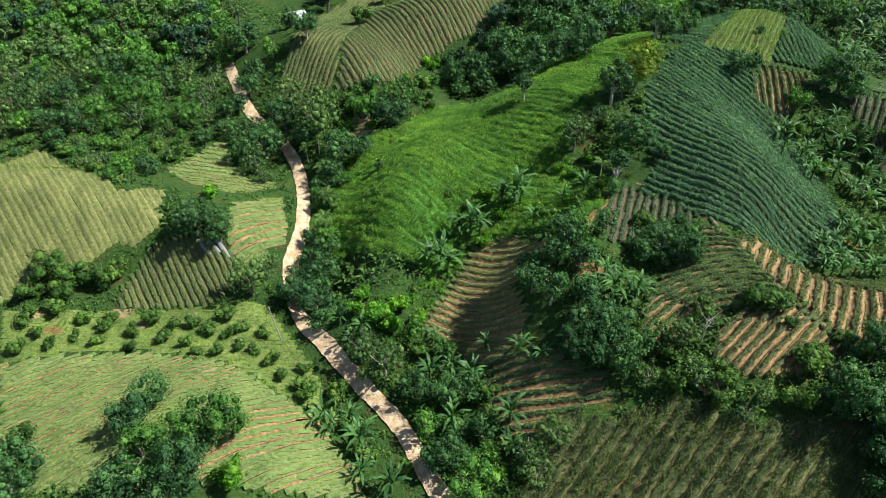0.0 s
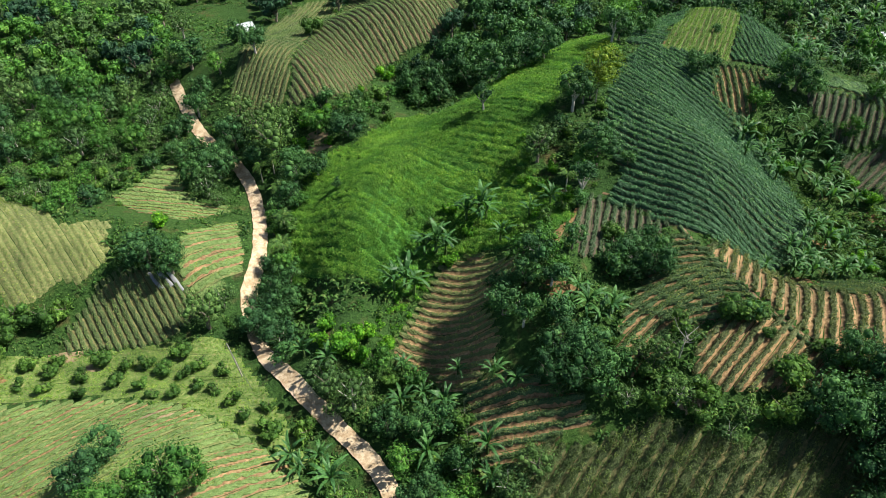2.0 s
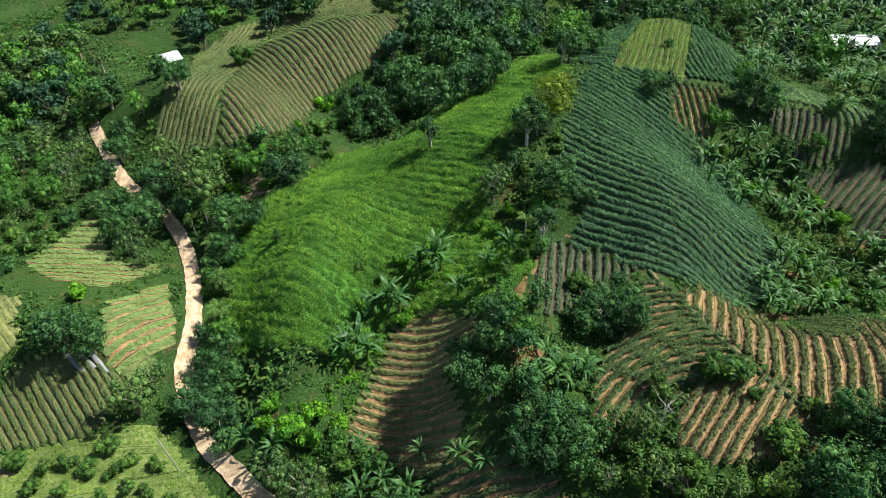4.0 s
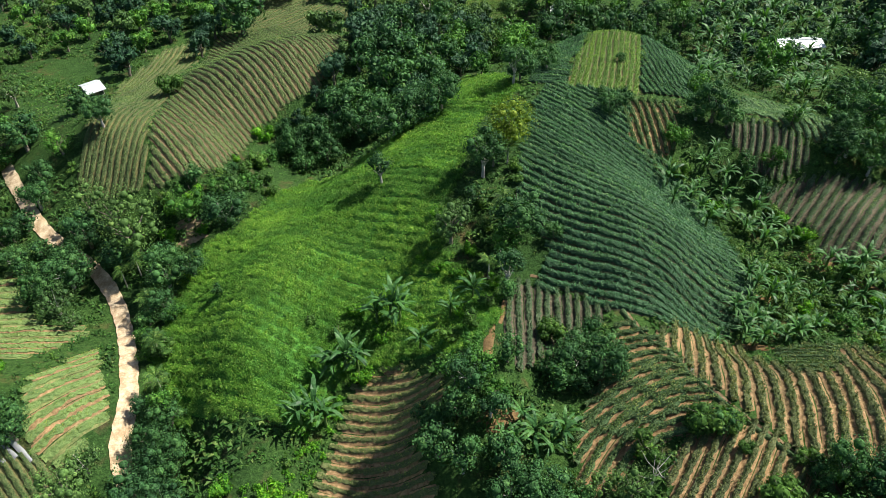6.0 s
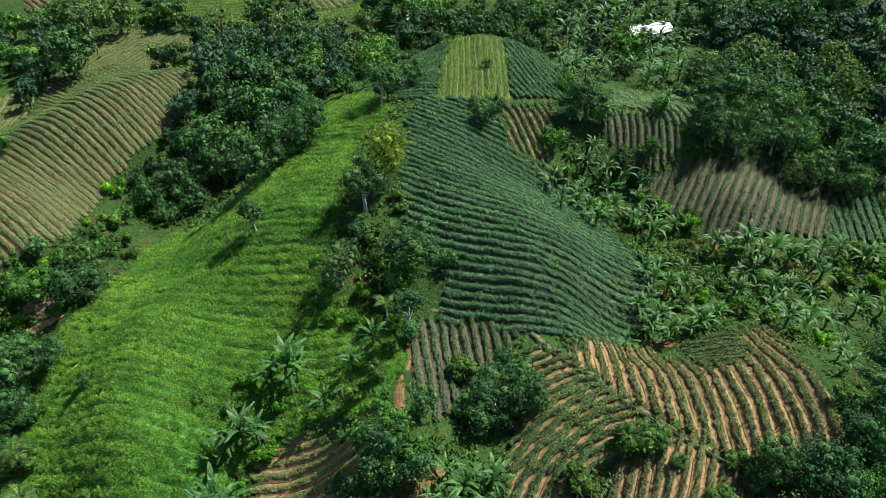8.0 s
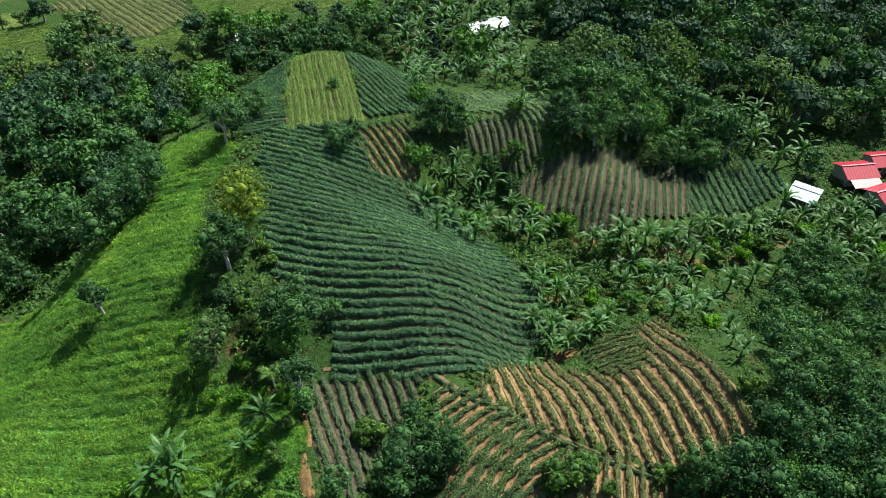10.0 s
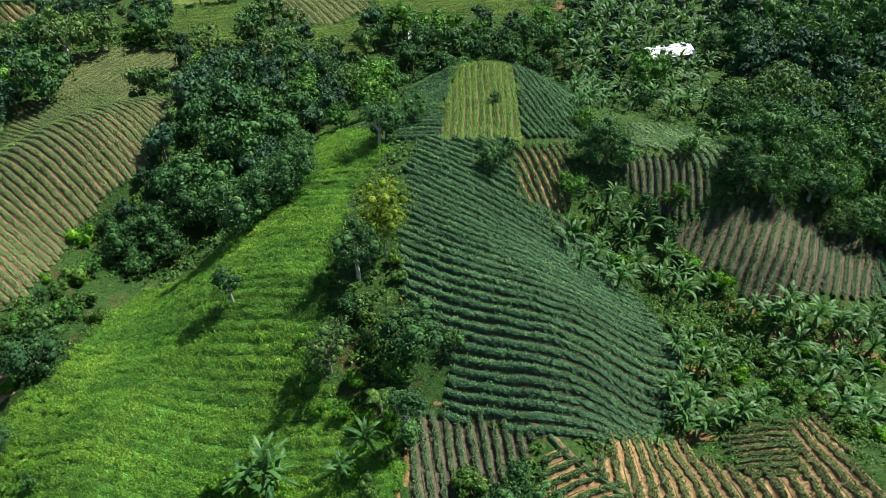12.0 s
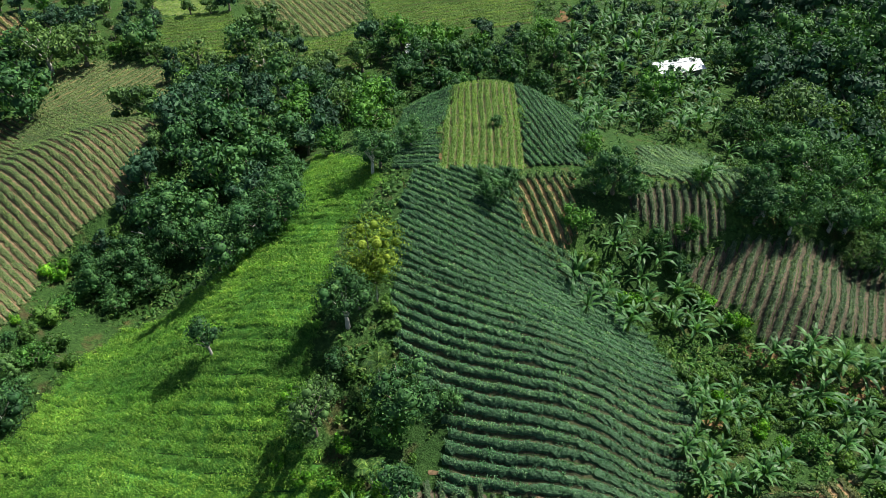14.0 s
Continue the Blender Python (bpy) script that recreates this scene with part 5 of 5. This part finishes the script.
def thicket(edge, apart, mat, low, high, label):
    """A carpet of low bushes and creepers over a hollow."""
    edge = np.asarray(edge, float)
    (x0, y0), (x1, y1) = edge.min(0), edge.max(0)
    n = int((x1 - x0) * (y1 - y0) / apart ** 2)
    x, y = RNG.uniform(x0, x1, n), RNG.uniform(y0, y1, n)
    keep = inside(edge, x, y) & (np.sin(x * 0.5 + 2 * np.sin(y * 0.31)) + np.sin(y * 0.6 + x * 0.2) + RNG.normal(0, 0.5, n) > -0.9)
    for f in FIELD_EDGES[1:]:
        keep &= ~inside(f, x, y)
    x, y = x[keep], y[keep]
    kinds = [leaf_cloud(340 + k, 6, 0.14, 90, 0.7, 0.7, 0.1, 0.6, 0.0, 0.6, (3, 5)) for k in range(5)]
    size = RNG.uniform(low, high, (len(x), 1)) * np.array([[1.0, 0.9]])
    verts, faces = strewn(kinds, np.stack([x, y, height(x, y) - 0.1], -1), size, RNG.uniform(0, 6.28, len(x)), RNG.integers(0, 5, len(x)))
    tagged(new("thicket", mesh_of("thicket", verts, faces, LEAF[mat])), label, "undergrowth", kind="stuff")


VALLEY = [(63.2, 113), (62.4, 104.7), (66.7, 100.9), (69.2, 94.4), (64.8, 82.7), (69.2, 76.9), (84.6, 80.7), (91.9, 80.9), (96.1, 84.6), (88, 86), (82.7, 90.6), (79.5, 96.7), (76.3, 103.4), (70.5, 110)]
GULLY = [(-15.5, 72.2), (-5.4, 75.1), (4.3, 87.1), (11.1, 95.8), (16.1, 90.7), (6.8, 83.9), (-0.3, 74.2), (-1.9, 68.1), (-11.6, 66)]
thicket(VALLEY, 1.25, "s", 0.7, 1.3, "dense low green bushes filling the valley floor")
thicket(VALLEY, 2.2, "m", 0.6, 1.2, "yellow-green creepers over the valley floor")
thicket(GULLY, 1.3, "l", 0.6, 1.2, "bright green bushes along the gully below the grass")

# ---- bare soil patches ----
def soil_patch(x, y, long, short, turn, soil, label):
    rings, spokes = 5, 22
    a, r = np.linspace(0, 2 * math.pi, spokes), np.linspace(0, 1, rings)
    rag = 1 + 0.18 * np.sin(3 * a + x) + 0.12 * np.sin(7 * a + y)
    rag[-1] = rag[0]
    u, v = np.outer(r, np.cos(a) * rag) * long, np.outer(r, np.sin(a) * rag) * short
    c, s = math.cos(radians(turn)), math.sin(radians(turn))
    px, py = x + u * c - v * s, y + u * s + v * c
    z = height(px, py) + 0.12 - 0.14 * (r[:, None] ** 3) + 0.04 * np.sin(px * 4) * np.sin(py * 5)
    tagged(new("bare_soil", mesh_of("bare_soil", np.stack([px, py, z], -1), sheet((rings, spokes)), SOIL[soil], True)), label, "bare soil", "bare soil patches")


soil_patch(19.5, 68.9, 2.6, 1.3, 0, "orange", "steep bank of bare orange soil")
soil_patch(-34, 62.5, 3.6, 1, 0, "pale", "worn bare soil strip in the field")
soil_patch(-59.2, 72.3, 2.2, 1.2, 0, "orange", "bare orange soil among the shrubs")
soil_patch(-50.5, 76.4, 3, 1.2, 0, "pale", "bare soil among the shrubs")
soil_patch(-46.5, 73.8, 1.8, 1, 0, "pale", "bare soil among the shrubs")
soil_patch(-63.3, 75.1, 2, 1.2, 0, "pale", "bare soil among the shrubs")
soil_patch(-16.3, 122.4, 2.6, 1.4, 0, "pale", "dry bare bank above the road")
soil_patch(-16, 125, 2.8, 1.6, -30, "pale", "dry grass bank beside the hill")
soil_patch(64.5, 102.8, 1.6, 1, -30, "orange", "bare soil at the edge of the field")
soil_patch(79.9, 94.4, 2, 1.2, -30, "orange", "bare soil under the banana plants")
soil_patch(59.7, 78.2, 2.4, 1.1, -30, "orange", "bare orange bank under the banana plants")
soil_patch(67, 86.3, 1.6, 1.1, -30, "orange", "bare soil under the banana plants")
soil_patch(80.8, 91.8, 2.2, 1.2, -30, "orange", "bare red soil under the banana plants")
soil_patch(84.4, 86.6, 3, 1.2, -30, "orange", "bare red soil under the banana plants")
soil_patch(90.9, 82.5, 3, 1.3, -30, "orange", "bare red soil under the banana plants")
soil_patch(91.6, 78.6, 2.2, 1.4, -30, "orange", "bare red soil under the banana plants")
soil_patch(21.2, 79, 3.4, 0.6, 65, "orange", "bare orange bank beside the rows")
soil_patch(24.8, 84.5, 2.6, 0.5, 65, "orange", "bare orange bank beside the rows")
soil_patch(53.7, 136.8, 1.8, 1, -30, "orange", "bare brown plot on the hilltop")
soil_patch(108.1, 173.7, 3, 1.6, -30, "orange", "bare red soil below the trees")
soil_patch(123, 203.4, 2, 4.5, -30, "orange", "far bare track between the trees")
soil_patch(31.8, 160, 3, 2, -30, "orange", "red soil bank under the trees")
soil_patch(32.2, 52.6, 2, 1.2, 0, "pale", "bare soil in the weedy field")
soil_patch(21.3, 43, 1.8, 0.7, 0, "orange", "bare soil in the weedy field")
soil_patch(88.4, 82.5, 3.4, 1.2, -30, "orange", "bare red soil under the banana plants")
soil_patch(98.6, 75.4, 2.6, 1.2, -30, "orange", "bare red soil under the banana plants")
soil_patch(109.1, 72.9, 2.6, 1.2, -30, "orange", "bare red soil under the banana plants")



# ---- houses ----
def box(x0, y0, z0, x1, y1, z1):
    v = [(x, y, z) for z in (z0, z1) for x, y in ((x0, y0), (x1, y0), (x1, y1), (x0, y1))]
    return np.array(v, float), np.array([(3, 2, 1, 0), (4, 5, 6, 7), (0, 1, 5, 4), (1, 2, 6, 5), (2, 3, 7, 6), (3, 0, 4, 7)])


def house(x, y, turn, long, wide, tall, pitch, roof_mat, wall_mat, label, porch=False):
    z = float(min(height(x + a, y + b) for a in (-long / 2, long / 2) for b in (-wide / 2, wide / 2))) - 0.1
    top = base_at("house", x, y, z, radians(turn))
    tagged(top, label, "house", "houses in the valley")
    l, w, t = long / 2, wide / 2, 0.12
    for part in (box(-l, -w, 0, l, -w + t, tall), box(-l, w - t, 0, l, w, tall), box(-l, -w + t, 0, -l + t, w - t, tall), box(l - t, -w + t, 0, l, w - t, tall)):
        child("wall", mesh_of("wall", *part, wall_mat), top)
    peak = tall + w * math.tan(radians(pitch))
    for e in (-1, 1):
        n = 24
        xs = np.linspace(-l - 0.5, l + 0.5, n)
        ripple = 0.03 * np.cos(np.arange(n) * math.pi)
        low, high = w + 0.6, 0.0
        rows = [[(a, e * b, peak - (peak - tall) * b / w + c + q) for a, c in zip(xs, ripple)] for q in (0.0, 0.07) for b in (high, low)]
        v = np.array(rows).reshape(-1, 3)
        f = np.concatenate([sheet((2, n)), sheet((2, n)) + 2 * n])
        rim = [(i, i + 1, 2 * n + i + 1, 2 * n + i) for i in range(n - 1)] + [(n + i, n + i + 1, 3 * n + i + 1, 3 * n + i) for i in range(n - 1)]
        rim += [(0, n, 3 * n, 2 * n), (n - 1, 2 * n - 1, 4 * n - 1, 3 * n - 1)]
        child("roof", mesh_of("roof", v, np.concatenate([f, np.array(rim)]), roof_mat), top)
    child("ridge_cap", mesh_of("ridge_cap", *box(-l - 0.52, -0.16, peak + 0.06, l + 0.52, 0.16, peak + 0.16), roof_mat), top)
    for e in (-1, 1):
        gable = np.array([(e * l, -w, tall), (e * l, w, tall), (e * l, 0.02, peak), (e * l, -0.02, peak), (e * (l - t), -w, tall), (e * (l - t), w, tall), (e * (l - t), 0.02, peak), (e * (l - t), -0.02, peak)])
        child("gable", mesh_of("gable", gable, [(0, 1, 2, 3), (4, 7, 6, 5), (0, 3, 7, 4), (1, 5, 6, 2)], wall_mat), top)
    child("door", mesh_of("door", *box(-0.45, -w - 0.04, 0.1, 0.45, -w + 0.02, 2.1), DOOR), top, "dark wooden door")
    for e in (-0.6, 0.6):
        pane = child("window", mesh_of("window", *box(e * l - 0.5, -w - 0.03, 1.0, e * l + 0.5, -w + 0.02, 2.0), WINDOW), top, "dark glass window")
        child("sill", mesh_of("sill", *box(e * l - 0.6, -w - 0.1, 0.92, e * l + 0.6, -w - 0.0, 0.995), wall_mat), pane)
    if porch:
        child("porch_roof", mesh_of("porch_roof", [(-l, -w - 0.55, tall - 0.25), (l, -w - 0.55, tall - 0.25), (l, -w - 2.6, tall - 0.75), (-l, -w - 2.6, tall - 0.75),
                                                   (-l, -w - 0.55, tall - 0.18), (l, -w - 0.55, tall - 0.18), (l, -w - 2.6, tall - 0.68), (-l, -w - 2.6, tall - 0.68)],
                                    [(3, 2, 1, 0), (4, 5, 6, 7), (0, 1, 5, 4), (1, 2, 6, 5), (2, 3, 7, 6), (3, 0, 4, 7)], PINK_ROOF), top, "faded pink porch roof")
        for e in (-1, 0, 1):
            child("porch_post", mesh_of("porch_post", *tube([(e * (l - 0.2), -w - 2.4, -0.3), (e * (l - 0.2), -w - 2.4, tall - 0.72)], [0.07, 0.07], 6), PALE_WALL), top)
    TREES.append((x, y, max(l, w) + 1.0))


WHITE_ROOF, RED_ROOF, PINK_ROOF = painted("white_sheet_roof", (0.5, 0.54, 0.54), 0.5, worn=0.8), painted("red_sheet_roof", (0.33, 0.014, 0.03), 0.4, worn=0.85), painted("pink_sheet_roof", (0.38, 0.14, 0.145), 0.5, worn=0.8)
BLUE_ROOF = painted("pale_blue_roof", (0.4, 0.5, 0.56), 0.4, worn=0.85)
PALE_WALL, DOOR, WINDOW = painted("pale_wall", (0.3, 0.3, 0.28), 0.85, worn=0.8), painted("door_paint", (0.12, 0.08, 0.05), 0.6), painted("window_glass", (0.03, 0.035, 0.04), 0.12, worn=0.95)
WOOD, WIRE, PLASTIC = painted("weathered_pole", (0.33, 0.3, 0.26), 0.85), painted("wire", (0.12, 0.12, 0.12), 0.5), painted("plastic_mulch", (0.2, 0.205, 0.21), 0.4, worn=0.62)
house(128.2, 164.8, -9.2, 10.5, 5, 2.5, 16, WHITE_ROOF, PALE_WALL, "long house with a pale white sheet roof among bananas", False)
house(123, 76.5, -77.7, 4.0, 4.5, 2.4, 14, BLUE_ROOF, PALE_WALL, "small house with a pale blue sheet roof", False)
house(137, 73.8, -33.5, 5.7, 4.5, 2.4, 22, RED_ROOF, PALE_WALL, "house with a bright red sheet roof and pale walls", True)
house(134.3, 66.4, -19.7, 6.3, 4.5, 2.4, 22, RED_ROOF, PALE_WALL, "house with a red roof beside bananas", True)
house(144, 72.4, -32.0, 4.0, 4, 2.4, 22, RED_ROOF, PALE_WALL, "small red-roofed house behind another house", False)
house(-38.8, 183, 28.6, 3.2, 4.5, 2.4, 18, WHITE_ROOF, PALE_WALL, "far small house with a white roof below the hill", False)
house(79.8, 200.6, -24.4, 5.1, 4, 2.3, 16, WHITE_ROOF, PALE_WALL, "far low shed with a pale roof under trees", False)



# ---- the leaning pole by the road, and the plastic-covered beds ----
def utility_pole(x, y, tall, lean):
    z = float(height(x, y))
    top = base_at("utility_pole", x, y, z)
    tagged(top, "weathered grey pole leaning beside the dirt road", "utility pole")
    child("shaft", mesh_of("shaft", *tube([(0, 0, -0.4), (lean * 0.5, 0.1, tall * 0.5), (lean, 0.2, tall)], [0.1, 0.085, 0.06], 9), WOOD, True), top)
    child("guy_wire", mesh_of("guy_wire", *tube([(lean, 0.2, tall - 0.3), (lean + 1.6, -1.6, tall * 0.45), (lean + 3.0, -3.2, 0.0)], [0.025, 0.025, 0.025], 5), WIRE), top)


def plastic_bed(points, width):
    verts, faces = ribbon(points, width, 0.2, 0.6, 5, 0.18, 0.14)
    tagged(new("plastic_bed", mesh_of("plastic_bed", verts, faces, PLASTIC, True)), "raised bed covered with grey-white plastic sheet", "plastic bed", "plastic-covered beds")


utility_pole(-24, 69.8, 7.0, -0.9)
plastic_bed([(-40.3, 88), (-37.7, 85.4)], 0.6)
plastic_bed([(-38.9, 88.3), (-36.1, 85.5)], 0.6)
plastic_bed([(-37.8, 88.7), (-34.4, 84.8)], 0.6)
